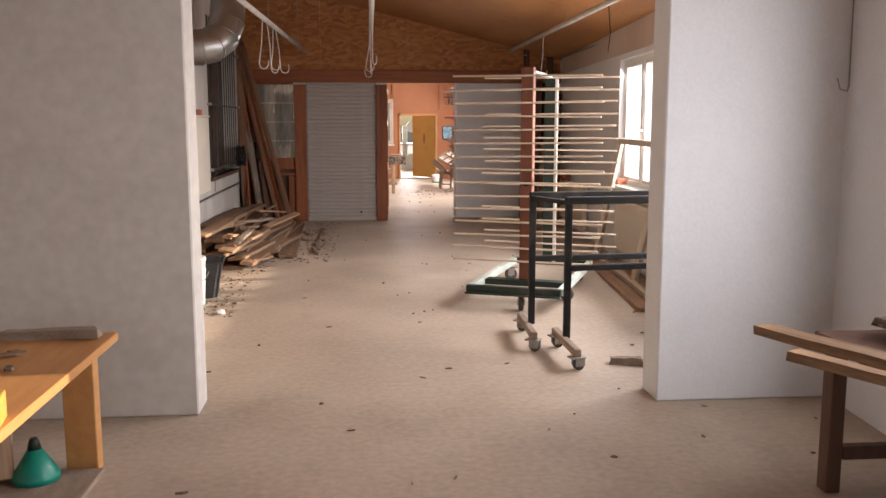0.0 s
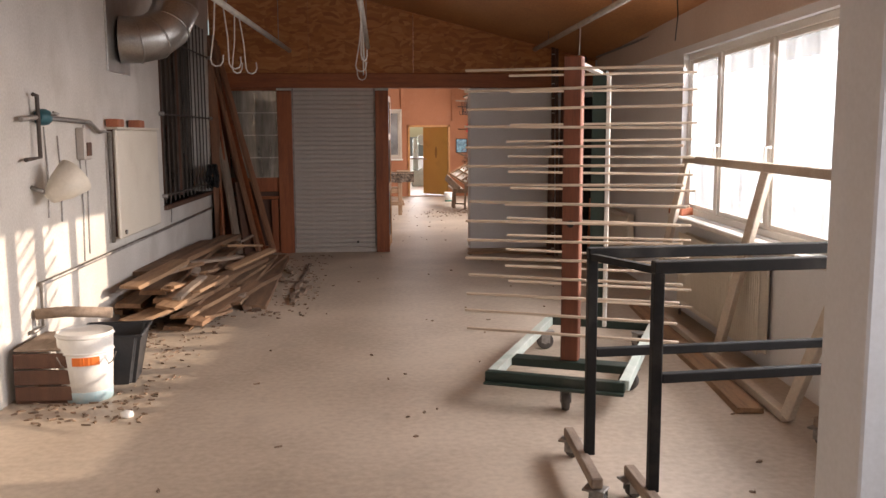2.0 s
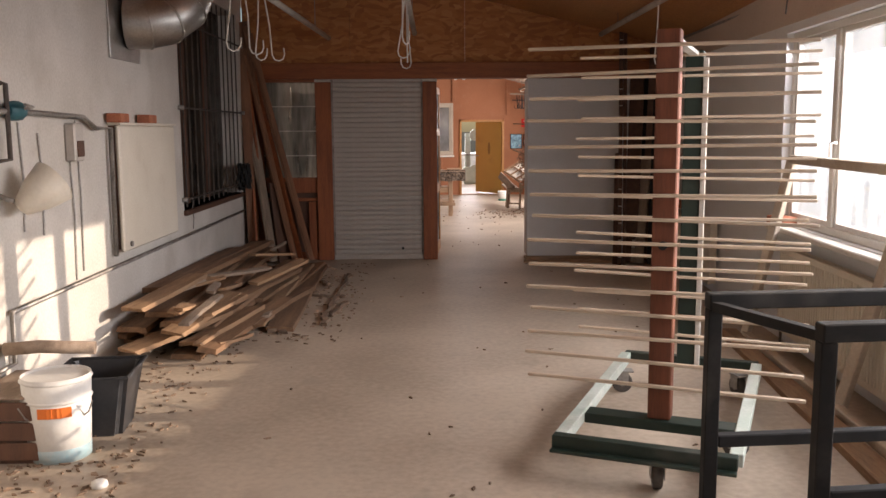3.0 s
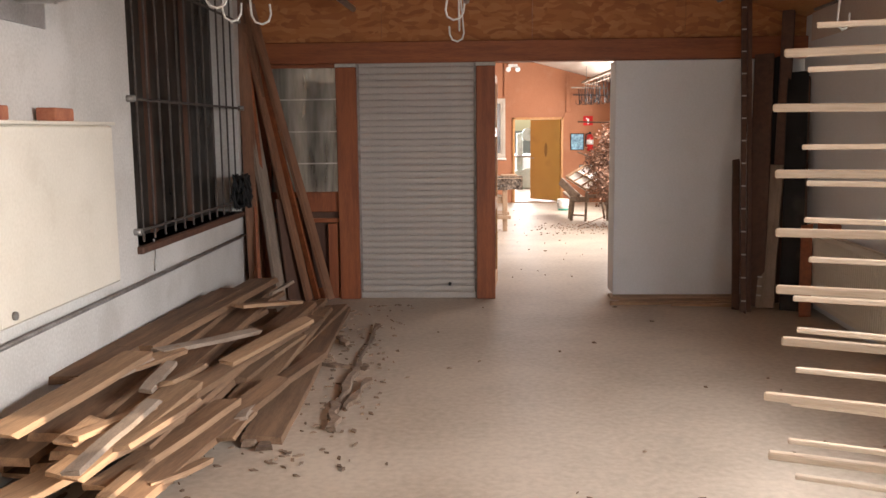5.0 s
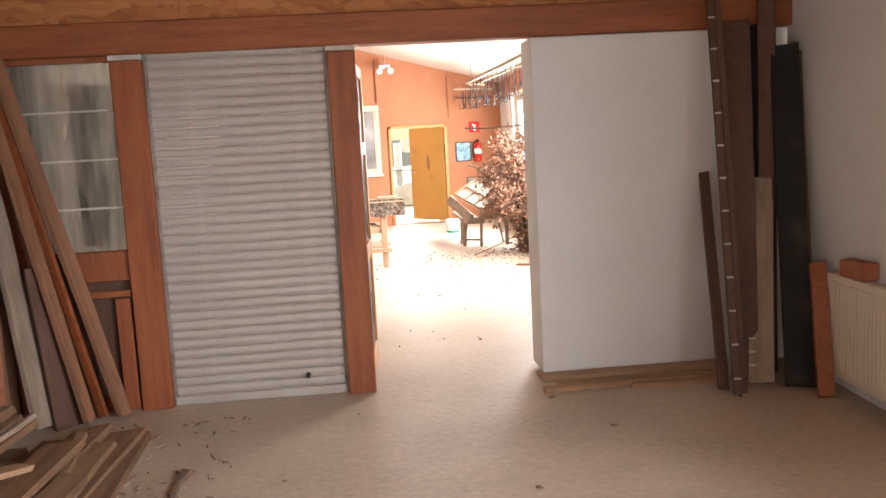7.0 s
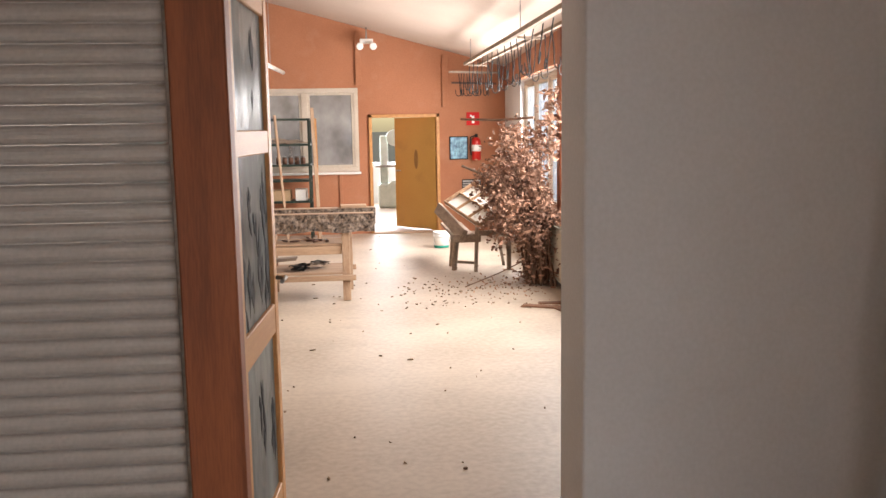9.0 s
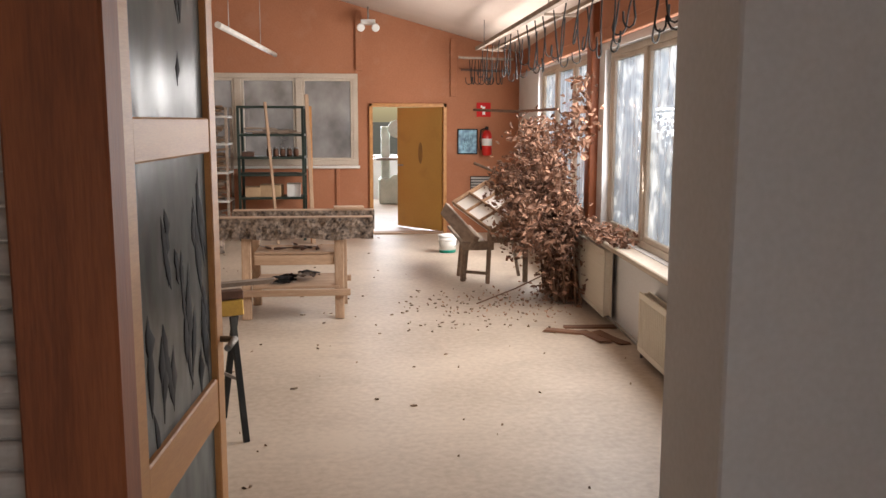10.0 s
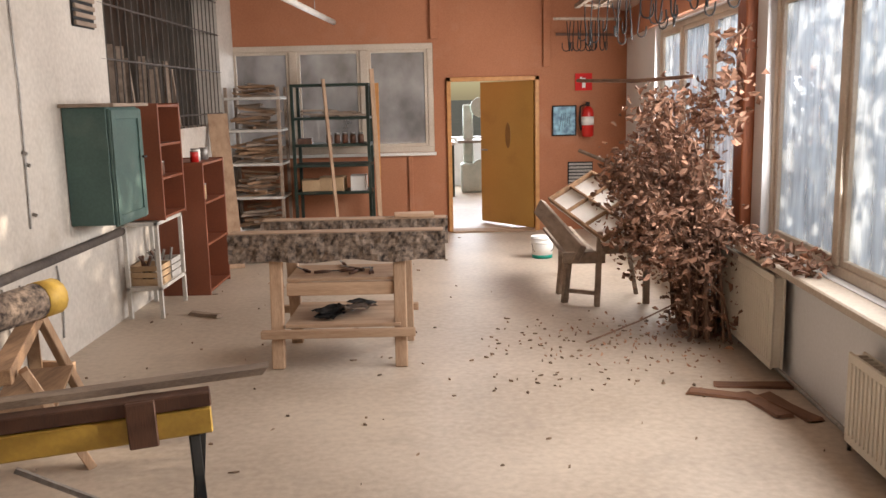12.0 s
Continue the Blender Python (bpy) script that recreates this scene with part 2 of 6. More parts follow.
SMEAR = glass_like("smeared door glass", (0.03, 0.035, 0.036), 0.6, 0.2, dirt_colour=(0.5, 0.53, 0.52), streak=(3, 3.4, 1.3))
RED = shade("red enamel", (0.55, 0.02, 0.015), (0.45, 0.015, 0.012), 4.0, 0.3, 0.02)
WHITE = shade("white plastic", (0.8, 0.79, 0.76), (0.72, 0.7, 0.66), 4.0, 0.5, 0.02)
ORANGE = shade("orange label", (0.8, 0.2, 0.03), (0.7, 0.16, 0.02), 4.0, 0.6, 0.02)
BLACK_PLASTIC = shade("black plastic", (0.045, 0.046, 0.05), (0.03, 0.03, 0.033), 5.0, 0.4, 0.05, 0.35, (0.12, 0.11, 0.1))
TEAL = shade("green plastic", (0.0, 0.26, 0.19), (0.0, 0.21, 0.15), 4.0, 0.4, 0.03)
YELLOW_TAPE = shade("yellow paint", (0.55, 0.35, 0.06), (0.42, 0.25, 0.05), 5.0, 0.6, 0.06, 0.3, (0.2, 0.13, 0.05))
BLUE = shade("pale blue print", (0.25, 0.5, 0.62), (0.06, 0.12, 0.2), 9.0, 0.5, 0.0, fine=20)
CARD = shade("brown cardboard", (0.48, 0.33, 0.19), (0.38, 0.25, 0.14), 4.0, 0.85, 0.1, vary=0.2)
CLOTH = shade("dark canvas", (0.07, 0.06, 0.055), (0.02, 0.018, 0.017), 14.0, 0.95, 0.3)
BRICK = shade("red brick", (0.4, 0.15, 0.08), (0.28, 0.09, 0.05), 8.0, 0.9, 0.3, vary=0.2)
LEAF = shade("dry brown leaf", (0.5, 0.275, 0.175), (0.15, 0.065, 0.04), 9.0, 0.85, 0.1, vary=0.6)
TWIG = shade("dry stem", (0.2, 0.11, 0.07), (0.1, 0.055, 0.035), 9.0, 0.9, 0.2)
HEDGE = shade("dark hedge", (0.05, 0.06, 0.035), (0.02, 0.026, 0.016), 6.0, 0.9, 0.1, vary=0.5)
EARTH = shade("bare ground", (0.12, 0.105, 0.07), (0.06, 0.065, 0.035), 1.0, 0.95, 0.2)
CHIP = shade("bark chip", (0.3, 0.205, 0.14), (0.14, 0.09, 0.06), 12.0, 0.95, 0.3, vary=0.6)

# ---- builders ----


def bm_box(x0, y0, z0, x1, y1, z1, bevel=0.0, m=None, into=None):
    """A box between two corners, with chamfered edges, moved by m."""
    b = bmesh.new()
    vs = [b.verts.new((x, y, z)) for z in (z0, z1) for y in (y0, y1) for x in (x0, x1)]
    for q in ((0, 2, 3, 1), (4, 5, 7, 6), (0, 1, 5, 4), (2, 6, 7, 3), (0, 4, 6, 2), (1, 3, 7, 5)):
        b.faces.new([vs[i] for i in q])
    if bevel:
        bmesh.ops.bevel(b, geom=b.edges[:], offset=bevel, segments=1, affect="EDGES")
    if m is not None:
        bmesh.ops.transform(b, matrix=m, verts=b.verts)
    return merge(into, b)


def merge(into, b):
    """Adds b's geometry to the bmesh into, where one is given."""
    if into is None:
        return b
    me = bpy.data.meshes.new("tmp")
    b.to_mesh(me)
    into.from_mesh(me)
    bpy.data.meshes.remove(me)
    b.free()
    return into


def bm_rod(points, radius, sides=10, into=None, ends=True):
    """A round rod along points; radius: one number, or one for each point."""
    b = bmesh.new()
    pts = [Vector(p) for p in points]
    radii = radius if isinstance(radius, (list, tuple)) else [radius] * len(pts)
    rings = []
    side = None
    for i, p in enumerate(pts):
        way = (pts[min(i + 1, len(pts) - 1)] - pts[max(i - 1, 0)]).normalized()
        if side is None:
            side = way.orthogonal().normalized()
        side = (side - way * side.dot(way)).normalized()
        up = way.cross(side)
        rings.append([b.verts.new(p + radii[i] * (math.cos(2 * math.pi * k / sides) * side + math.sin(2 * math.pi * k / sides) * up)) for k in range(sides)])
    for r, s in zip(rings, rings[1:]):
        for k in range(sides):
            f = b.faces.new((r[k], r[(k + 1) % sides], s[(k + 1) % sides], s[k]))
            f.smooth = sides > 6
    if ends:
        b.faces.new(rings[0][::-1])
        b.faces.new(rings[-1])
    return merge(into, b)


def bm_turned(profile, sides=24, m=None, into=None):
    """A body of revolution about z from (radius, height) pairs."""
    b = bmesh.new()
    rings = [[b.verts.new((r * math.cos(2 * math.pi * k / sides), r * math.sin(2 * math.pi * k / sides), z)) for k in range(sides)] for r, z in profile]
    for r, s in zip(rings, rings[1:]):
        for k in range(sides):
            b.faces.new((r[k], r[(k + 1) % sides], s[(k + 1) % sides], s[k])).smooth = True
    b.faces.new(rings[0][::-1])
    b.faces.new(rings[-1])
    if m is not None:
        bmesh.ops.transform(b, matrix=m, verts=b.verts)
    return merge(into, b)


def bm_plank(length, width, thick, seed, wave=0.02, steps=10, m=None, into=None):
    """A sawn board along y with wavy, ragged edges, a slight bow and uneven ends."""
    r = random.Random(seed)
    b = bmesh.new()
    rows = []
    la, lb = r.uniform(0, 6), r.uniform(0, 6)
    for i in range(steps + 1):
        y = length * (i / steps - 0.5)
        wl = width / 2 + wave * (math.sin(la + i * 1.3) * 0.6 + r.uniform(-0.5, 0.5))
        wr = width / 2 + wave * (math.sin(lb + i * 1.1) * 0.6 + r.uniform(-0.5, 0.5))
        sag = 0.006 * math.sin(la + 3 * i / steps)
        dy = [0.0] * 4 if 0 < i < steps else [r.uniform(-0.02, 0.02) for _ in range(4)]
        rows.append([b.verts.new((-wl, y + dy[0], sag)), b.verts.new((wr, y + dy[1], sag)), b.verts.new((wr - 0.25 * thick, y + dy[2], sag + thick)), b.verts.new((-wl + 0.25 * thick, y + dy[3], sag + thick))])
    for p, q in zip(rows, rows[1:]):
        for k in range(4):
            b.faces.new((p[k], q[k], q[(k + 1) % 4], p[(k + 1) % 4]))
    b.faces.new(rows[0])
    b.faces.new(rows[-1][::-1])
    bmesh.ops.recalc_face_normals(b, faces=b.faces)
    if m is not None:
        bmesh.ops.transform(b, matrix=m, verts=b.verts)
    return merge(into, b)


def link(name, b, material):
    me = bpy.data.meshes.new(name)
    b.to_mesh(me)
    b.free()
    me.materials.append(material)
    return new(name, me)


def part(name, b, material, parent, label=""):
    """One mesh object under a thing or under a part."""
    ob = link(name, b, material)
    ob.parent = parent
    return tagged(ob, label)


def thing(name, label, category, m=None, group=""):
    """The Empty at the base of a thing, which parents its parts."""
    ob = new(name)
    ob.empty_display_size = 0.1
    if m is not None:
        ob.matrix_world = m
    return tagged(ob, label, category, group)


def solid(name, b, material, label, category, m=None, group="", kind=""):
    """A thing of one mesh."""
    ob = link(name, b, material)
    if m is not None:
        ob.matrix_world = m
    return tagged(ob, label, category, group, kind)


def setting(name, b, material, label, m=None):
    ob = link(name, b, material)
    if m is not None:
        ob.matrix_world = m
    return tagged(ob, label, kind="structure")


def bm_wall(u0, u1, z0, z1, thick, holes, m=None):
    """A wall along y from u0 to u1, its inner face at x = 0 and its back at x = thick, with openings (u0, u1, z0, z1) right through."""
    us = sorted({u0, u1, *[h[0] for h in holes], *[h[1] for h in holes]})
    zs = sorted({z0, z1, *[h[2] for h in holes], *[h[3] for h in holes]})
    b = bmesh.new()
    for a, c in zip(us, us[1:]):
        for d, e in zip(zs, zs[1:]):
            mu, mz = (a + c) / 2, (d + e) / 2
            if not any(h[0] < mu < h[1] and h[2] < mz < h[3] for h in holes):
                bm_box(0, a, d, thick, c, e, into=b)
    bmesh.ops.remove_doubles(b, verts=b.verts, dist=1e-4)
    seen = {}
    for f in b.faces:
        seen.setdefault(tuple(sorted(v.index for v in f.verts)), []).append(f)
    bmesh.ops.delete(b, geom=[f for fs in seen.values() if len(fs) > 1 for f in fs], context="FACES_ONLY")
    if m is not None:
        bmesh.ops.transform(b, matrix=m, verts=b.verts)
    return b


TURN_WALL = pose(0, 0, 0, 0, 0, 90)   # turns a wall built along y to run along -x

# ---- the large structure ----
b = bm_box(-7, -3.4, -0.3, 6, 14.7, 0)
bm_box(-7, 14.7, -0.3, 3.4, 25.74, 0, into=b)
bm_box(-7, 25.74, -0.3, 6, 32, 0, into=b)
setting("floor", b, CONCRETE, "dusty worn concrete floor with stains")
setting("ground", bm_box(-900, -900, -0.9, 900, 900, -0.35), EARTH, "bare ground outside the windows")

# left wall of the first workshop, with the barred window opening
GRILLE = (11.85, 14.32, 0.88, 2.95)
setting("wall_west", bm_wall(5.2, 14.6, 0, 4.3, -0.35, [GRILLE], pose(-2.2, 0, 0)), PLASTER, "stained white plaster wall with scuffs and pipe holes")
setting("wall_store", bm_box(-6.5, 5, 0, -6.3, 32, 4.6), PLASTER, "plain plaster wall closing the store")
# right wall with the windows
W1 = (0.5, 5.35, 0.88, 2.3)
setting("wall_east", bm_wall(-8.6, 9.6, 0, 3.1, 0.3, [W1, (-3.4, -1.0, 0.88, 2.3)], WALL_1), PAINT_WALL, "white painted wall with long windows")
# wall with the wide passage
setting("wall_passage_west", bm_box(-4.2, 4.94, 0, -1.12, 5.2, 4.2, 0.008), PIER_DIMMED, "white wall pier with worn edges")
setting("wall_passage_east", bm_box(1.44, 4.96, 0, 2.6, 5.22, 3.4, 0.008), PAINT_WALL, "white wall pier with chipped edges")
setting("wall_lintel", bm_box(-1.12, 4.95, 2.75, 1.44, 5.2, 4.0), PAINT_WALL, "white wall above the passage")
setting("wall_south", bm_wall(-4.5, 3.0, 0, 4.4, 0.3, [(-1.3, 1.3, 0.85, 2.35)], pose(0, -3.0, 0) @ pose(0, 0, 0, 0, 0, -90)), PAINT_WALL, "plain white wall behind")
setting("wall_west_entry", bm_box(-4.5, -3.2, 0, -4.2, 5.2, 4.4), PAINT_WALL, "plain white wall of the entry room")


def sloped(name, x0, x1, y0, y1, za, slope, material, label):
    """A roof slab that rises towards -x."""
    b = bm_box(x0, y0, 0, x1, y1, 0.16)
    bmesh.ops.subdivide_edges(b, edges=b.edges[:], cuts=3, use_grid_fill=True)
    for v in b.verts:
        v.co.z += za + slope * (2.9 - v.co.x)
    return setting(name, b, material, label)


sloped("ceiling", -4.6, 3.6, -3.4, 14.9, 2.62, 0.25, PLY, "varnished orange plywood ceiling")
sloped("ceiling_second", -6.5, 3.25, 14.9, 25.75, 2.56, 0.272, FIBRE_CEIL, "pale dusty sloping ceiling")
sloped("ceiling_far", -6.5, 5.5, 25.75, 32, 3.2, 0.1, FIBRE_CEIL, "pale ceiling of the far room")

# partition with strand-board gable, beam and posts
gable = tagged(new("wall_gable"), "orange strand-board gable above the beam", kind="structure")
for x0, x1 in ((-2.2, -0.9), (-0.896, 0.5), (0.504, 1.9), (1.904, 3.2)):
    g = bmesh.new()
    vs = [g.verts.new((x, y, z)) for y in (14.66, 14.72) for x, z in ((x0, 2.42), (x1, 2.42), (x1, 2.62 + 0.25 * (2.9 - x1)), (x0, 2.62 + 0.25 * (2.9 - x0)))]
    for q in ((0, 1, 2, 3), (7, 6, 5, 4), (0, 4, 5, 1), (1, 5, 6, 2), (2, 6, 7, 3), (3, 7, 4, 0)):
        g.faces.new([vs[i] for i in q])
    bmesh.ops.recalc_face_normals(g, faces=g.faces)
    part("panel", g, OSB, gable)

setting("trim_beam", bm_box(-2.2, 14.58, 2.225, 3.1, 14.76, 2.42, 0.008), STAIN_H, "red-brown stained timber beam with knots")
setting("wall_white_panel", bm_box(1.27, 14.62, 0.03, 2.62, 14.95, 2.222, 0.006), PAINT_WALL, "white painted wall beside the doorway")
setting("wall_white_corner", bm_box(2.625, 14.68, 0, 3.1, 14.78, 2.222), PAINT_WALL, "white painted wall corner")
setting("trim_threshold", bm_box(1.24, 14.5, 0, 2.5, 14.7, 0.03, 0.006), PINE_X, "worn timber sill under the white wall")
for i, (x0, x1) in enumerate(((-1.33, -1.14), (-0.02, 0.155))):
    setting("trim_post_%d" % (i + 1), bm_box(x0, 14.58, 0, x1, 14.69, 2.19, 0.006), STAIN, "red-brown stained timber post")
    setting("trim_post_cap_%d" % (i + 1), bm_box(x0 - 0.004, 14.576, 2.192, x1 + 0.004, 14.69, 2.222, 0.003), PALE_STEEL, "pale steel cap on a timber post")

# second workshop

G2 = (21.6, 24.95, 1.38, 2.75)
setting("wall_west_second", bm_wall(14.78, 25.62, 0, 4.3, -0.3, [G2], pose(-1.76, 0, 0)), STAINED_PLASTER, "white plaster wall with cables and rust marks")
W2A, W2B = (-2.15, 0.9, 0.68, 2.2), (1.5, 4.4, 0.68, 2.24)
setting("wall_east_second", bm_wall(-4.66, 6.4, 0, 3.0, 0.3, [W2A, W2B], WALL_2), PAINT_WALL, "pale wall under the second workshop's windows")
RD = (-1.83, -0.78, -0.02, 1.82)
setting("wall_north", bm_wall(-3.2, 2.2, 0, 4.2, 0.12, [RD, (-0.6, 1.84, 0.98, 2.26)], pose(0, 25.62, 0) @ TURN_WALL), FIBRE, "orange fibreboard end wall with a doorway")
for i, x in enumerate((0.62, 1.95)):
    setting("trim_batten_%d" % (i + 1), bm_box(x - 0.045, 25.575, 1.95 if i else 2.3, x + 0.045, 25.615, 3.1 if i == 0 else 2.74, 0.004), FIBRE, "orange wall batten")
setting("trim_batten_3", bm_box(0.28, 25.59, 0, 0.33, 25.617, 0.97, 0.003), FIBRE, "narrow orange wall batten")

# far room seen through the doorway
setting("wall_far_north", bm_wall(-5.5, 6.5, 0, 4.2, 0.2, [(-3.3, 1.6, 0.9, 2.9)], pose(0, 31.3, 0) @ TURN_WALL), PAINT_WALL, "white far wall with a wide window")
setting("wall_far_south", bm_box(3.205, 25.76, -0.3, 5.295, 25.9, 3.1), PLASTER, "plain plaster wall of the far room")
setting("wall_far_east", bm_box(5.3, 25.75, 0, 5.5, 31.5, 4), PAINT_WALL, "plain far wall")

# ---- fittings of the openings ----


def bm_beam(p, q, w, h, into=None, bevel=0.0, spin=0.0):
    """A squared timber or bar from p to q, w across and h deep."""
    p, q = Vector(p), Vector(q)
    m = Matrix.Translation((p + q) / 2) @ (q - p).to_track_quat("Y", "Z").to_matrix().to_4x4() @ pose(0, 0, 0, 0, spin, 0)
    d = (q - p).length / 2
    return bm_box(-w / 2, -d, -h / 2, w / 2, d, h / 2, bevel, m, into)


def window_unit(name, label, m, u0, u1, z0, z1, mullions, frame_mat, glass, depth=0.07, bar=0.055, transom=None):
    """A framed window in a wall that runs along y: frame, mullions, panes, sill."""
    w = tagged(new(name), label, kind="structure")
    w.matrix_world = m
    f = bmesh.new()
    x0, x1 = 0.05, 0.05 + depth
    bm_box(x0, u0, z0, x1, u1, z0 + bar, 0.006, into=f)
    bm_box(x0, u0, z1 - bar, x1, u1, z1, 0.006, into=f)
    for u in (u0, u1 - bar):
        bm_box(x0, u, z0 + bar, x1, u + bar, z1 - bar, 0.006, into=f)
    part("window_frame", f, frame_mat, w)
    edges = [u0 + bar] + [e for c in mullions for e in (c - bar * 0.7, c + bar * 0.7)] + [u1 - bar]
    for c in mullions:
        part("mullion", bm_box(x0 - 0.006, c - bar * 0.7, z0 + bar, x1, c + bar * 0.7, z1 - bar, 0.006), frame_mat, w)
    for a, c in zip(edges[::2], edges[1::2]):
        s = bmesh.new()
        t = 0.035
        bm_box(x0 + 0.01, a, z0 + bar, x1 - 0.01, a + t, z1 - bar, 0.004, into=s)
        bm_box(x0 + 0.01, c - t, z0 + bar, x1 - 0.01, c, z1 - bar, 0.004, into=s)
        bm_box(x0 + 0.01, a + t, z0 + bar, x1 - 0.01, c - t, z0 + bar + t, 0.004, into=s)
        bm_box(x0 + 0.01, a + t, z1 - bar - t, x1 - 0.01, c - t, z1 - bar, 0.004, into=s)
        part("sash", s, frame_mat, w)
        p = part("pane", bm_box(x0 + depth * 0.5, a + t, z0 + bar + t, x0 + depth * 0.5 + 0.006, c - t, z1 - bar - t), glass, w)
        p.visible_shadow = False
    return w


W_1 = window_unit("window_1", "white plastic window with four dusty bright panes", WALL_1, *W1, (1.85, 3.42, 4.5), UPVC, CLEAR)
part("handle", bm_rod([(0.04, 4.42, 1.5), (0.0, 4.42, 1.5), (0.0, 4.42, 1.37)], 0.012), WHITE, W_1, "white window handle")
part("handle", bm_rod([(0.04, 3.34, 1.5), (0.0, 3.34, 1.5), (0.0, 3.34, 1.37)], 0.012), WHITE, W_1, "white window handle")
part("window_sill", bm_box(-0.1, 0.45, 0.835, 0.05, 5.38, 0.875, 0.008), UPVC, W_1)
window_unit("window_2", "white plastic window of the entry room", WALL_1, -3.4, -1.0, 0.88, 2.3, (-2.2,), UPVC, CLEAR)
window_unit("window_3", "white plastic window behind the entry", pose(0, -3.0, 0, 0, 0, -90), -1.3, 1.3, 0.85, 2.35, (0,), UPVC, CLEAR)
W_4 = window_unit("window_4", "tall frosted dusty window with brownish frame", WALL_2, *W2A, (-1.05, -0.15), DIRTY_FRAME, DUST_GLASS)
W_5 = window_unit("window_5", "tall dusty window behind dried leaves", WALL_2, *W2B, (2.45, 3.45), DIRTY_FRAME, DUST_GLASS)
part("window_sill", bm_box(-0.14, -2.2, 0.63, 0.05, 0.95, 0.675, 0.008), DIRTY_FRAME, W_4, "dusty wooden sill")
part("window_sill", bm_box(-0.14, 1.45, 0.63, 0.05, 4.45, 0.675, 0.008), DIRTY_FRAME, W_5, "dusty wooden sill")
for i, u in enumerate((1.2, -2.32)):
    setting("trim_window_post_%d" % (i + 1), bm_box(-0.07, u - 0.1, 0.68, 0.04, u + 0.1, 2.62, 0.008), STAIN, "red-brown timber post between windows", WALL_2)
setting("trim_window_head", bm_box(-0.05, -4.4, 2.26, 0.0, 6.2, 2.36, 0.006), FIBRE, "orange board above the windows", WALL_2)
setting("wall_window_head", bm_box(-0.012, -4.4, 2.37, -0.002, 6.2, 2.9), FIBRE, "orange fibreboard band above the windows", WALL_2)
setting("wall_window_band", bm_box(-0.012, 0.0, 2.36, -0.002, 9.4, 2.85), FIBRE_CEIL, "tan board band above the windows", WALL_1)

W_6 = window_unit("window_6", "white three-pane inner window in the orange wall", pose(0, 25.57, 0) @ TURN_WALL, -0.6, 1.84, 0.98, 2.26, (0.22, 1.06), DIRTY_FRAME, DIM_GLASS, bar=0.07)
part("window_sill", bm_box(-0.03, -0.62, 0.94, 0.05, 1.86, 0.978, 0.006), UPVC, W_6)

# barred window of the first workshop
gr = tagged(new("window_7"), "dark window behind a rusty steel bar grille", kind="structure")
part("pane", bm_box(-2.42, 11.85, 0.88, -2.41, 14.32, 2.95), DARK_GLASS, gr, "grimy glass blackened like the unlit store behind")
part("window_sill", bm_box(-2.55, 11.83, 0.83, -2.16, 14.34, 0.88, 0.008), DARK_WOOD, gr, "dark wooden sill")
for y in (12.65, 13.5):
    part("mullion", bm_box(-2.43, y - 0.03, 0.88, -2.37, y + 0.03, 2.95, 0.004), DARK_WOOD, gr)
for i in range(12):
    y = 11.95 + i * 0.205
    part("bar", bm_rod([(-2.2, y, 0.9), (-2.2, y, 2.94)], 0.009, 6), RUST, gr)
for z in (0.98, 1.82, 2.6):
    part("bar", bm_rod([(-2.185, 11.8, z), (-2.185, 14.38, z)], 0.01, 6), RUST, gr)
    for y in (11.8, 14.38):
        part("bracket", bm_rod([(-2.23, y, z), (-2.15, y, z)], 0.022, 8), STEEL, gr)
# barred window of the second workshop
g2 = tagged(new("window_8"), "barred store window with timber stacked behind it", kind="structure")
part("pane", bm_box(-2.04, 21.6, 1.38, -2.03, 24.95, 2.75), DARK_GLASS, g2, "grimy glass blackened like the unlit store behind")
for i in range(22):
    y = 21.66 + i * 0.153
    part("bar", bm_rod([(-1.78, y, 1.1 if i > 8 else 1.4), (-1.78, y, 2.74)], 0.007, 6), RUST, g2)
for z in (1.5, 1.95, 2.35, 2.7):
    part("bar", bm_rod([(-1.768, 21.5, z), (-1.768, 25.02, z)], 0.009, 6), RUST, g2)
rr = random.Random(5)
for i in range(9):
    y = 21.8 + i * 0.24
    part("slat", bm_beam((-1.9, y, 1.4), (-1.92, y + rr.uniform(-0.1, 0.1), rr.uniform(1.9, 2.1)), 0.06, 0.02), GREY_WOOD, g2)

# roller shutter
sh = tagged(new("door_1"), "closed grey roller shutter between timber posts", kind="structure")
prof = bmesh.new()
n_s = 8
ring = []
for i in range(n_s + 1):
    a = math.pi * i / n_s
    ring.append((-0.014 * math.sin(a) - 0.002, -0.028 * math.cos(a)))
for (ya, za), (yb, zb) in zip(ring, ring[1:]):
    f = prof.faces.new([prof.verts.new(c) for c in ((-0.555, ya, za), (0.555, ya, za), (0.555, yb, zb), (-0.555, yb, zb))])
bmesh.ops.remove_doubles(prof, verts=prof.verts, dist=1e-5)
back = bm_box(-0.555, 0, -0.03, 0.555, 0.006, 0.03)
merge(prof, back)
slat = part("slat", prof, SHUTTER, sh)
slat.matrix_world = pose(-0.58, 14.66, 0.09)
for i in range(1, 36):
    o = slat.copy()
    scene.collection.objects.link(o)
    o.matrix_world = pose(-0.58, 14.66, 0.09 + i * 0.061)
part("bottom_rail", bm_box(-1.135, 14.635, 0.0, -0.025, 14.67, 0.058, 0.006), SHUTTER, sh)
for x in (-1.13, -0.03):
    part("guide", bm_box(x - 0.012, 14.64, 0, x + 0.012, 14.7, 2.22, 0.003), STEEL, sh)
part("stop", bm_rod([(-0.28, 14.64, 0.14), (-0.28, 14.6, 0.14)], 0.016), BLACK, sh, "black rubber stop")

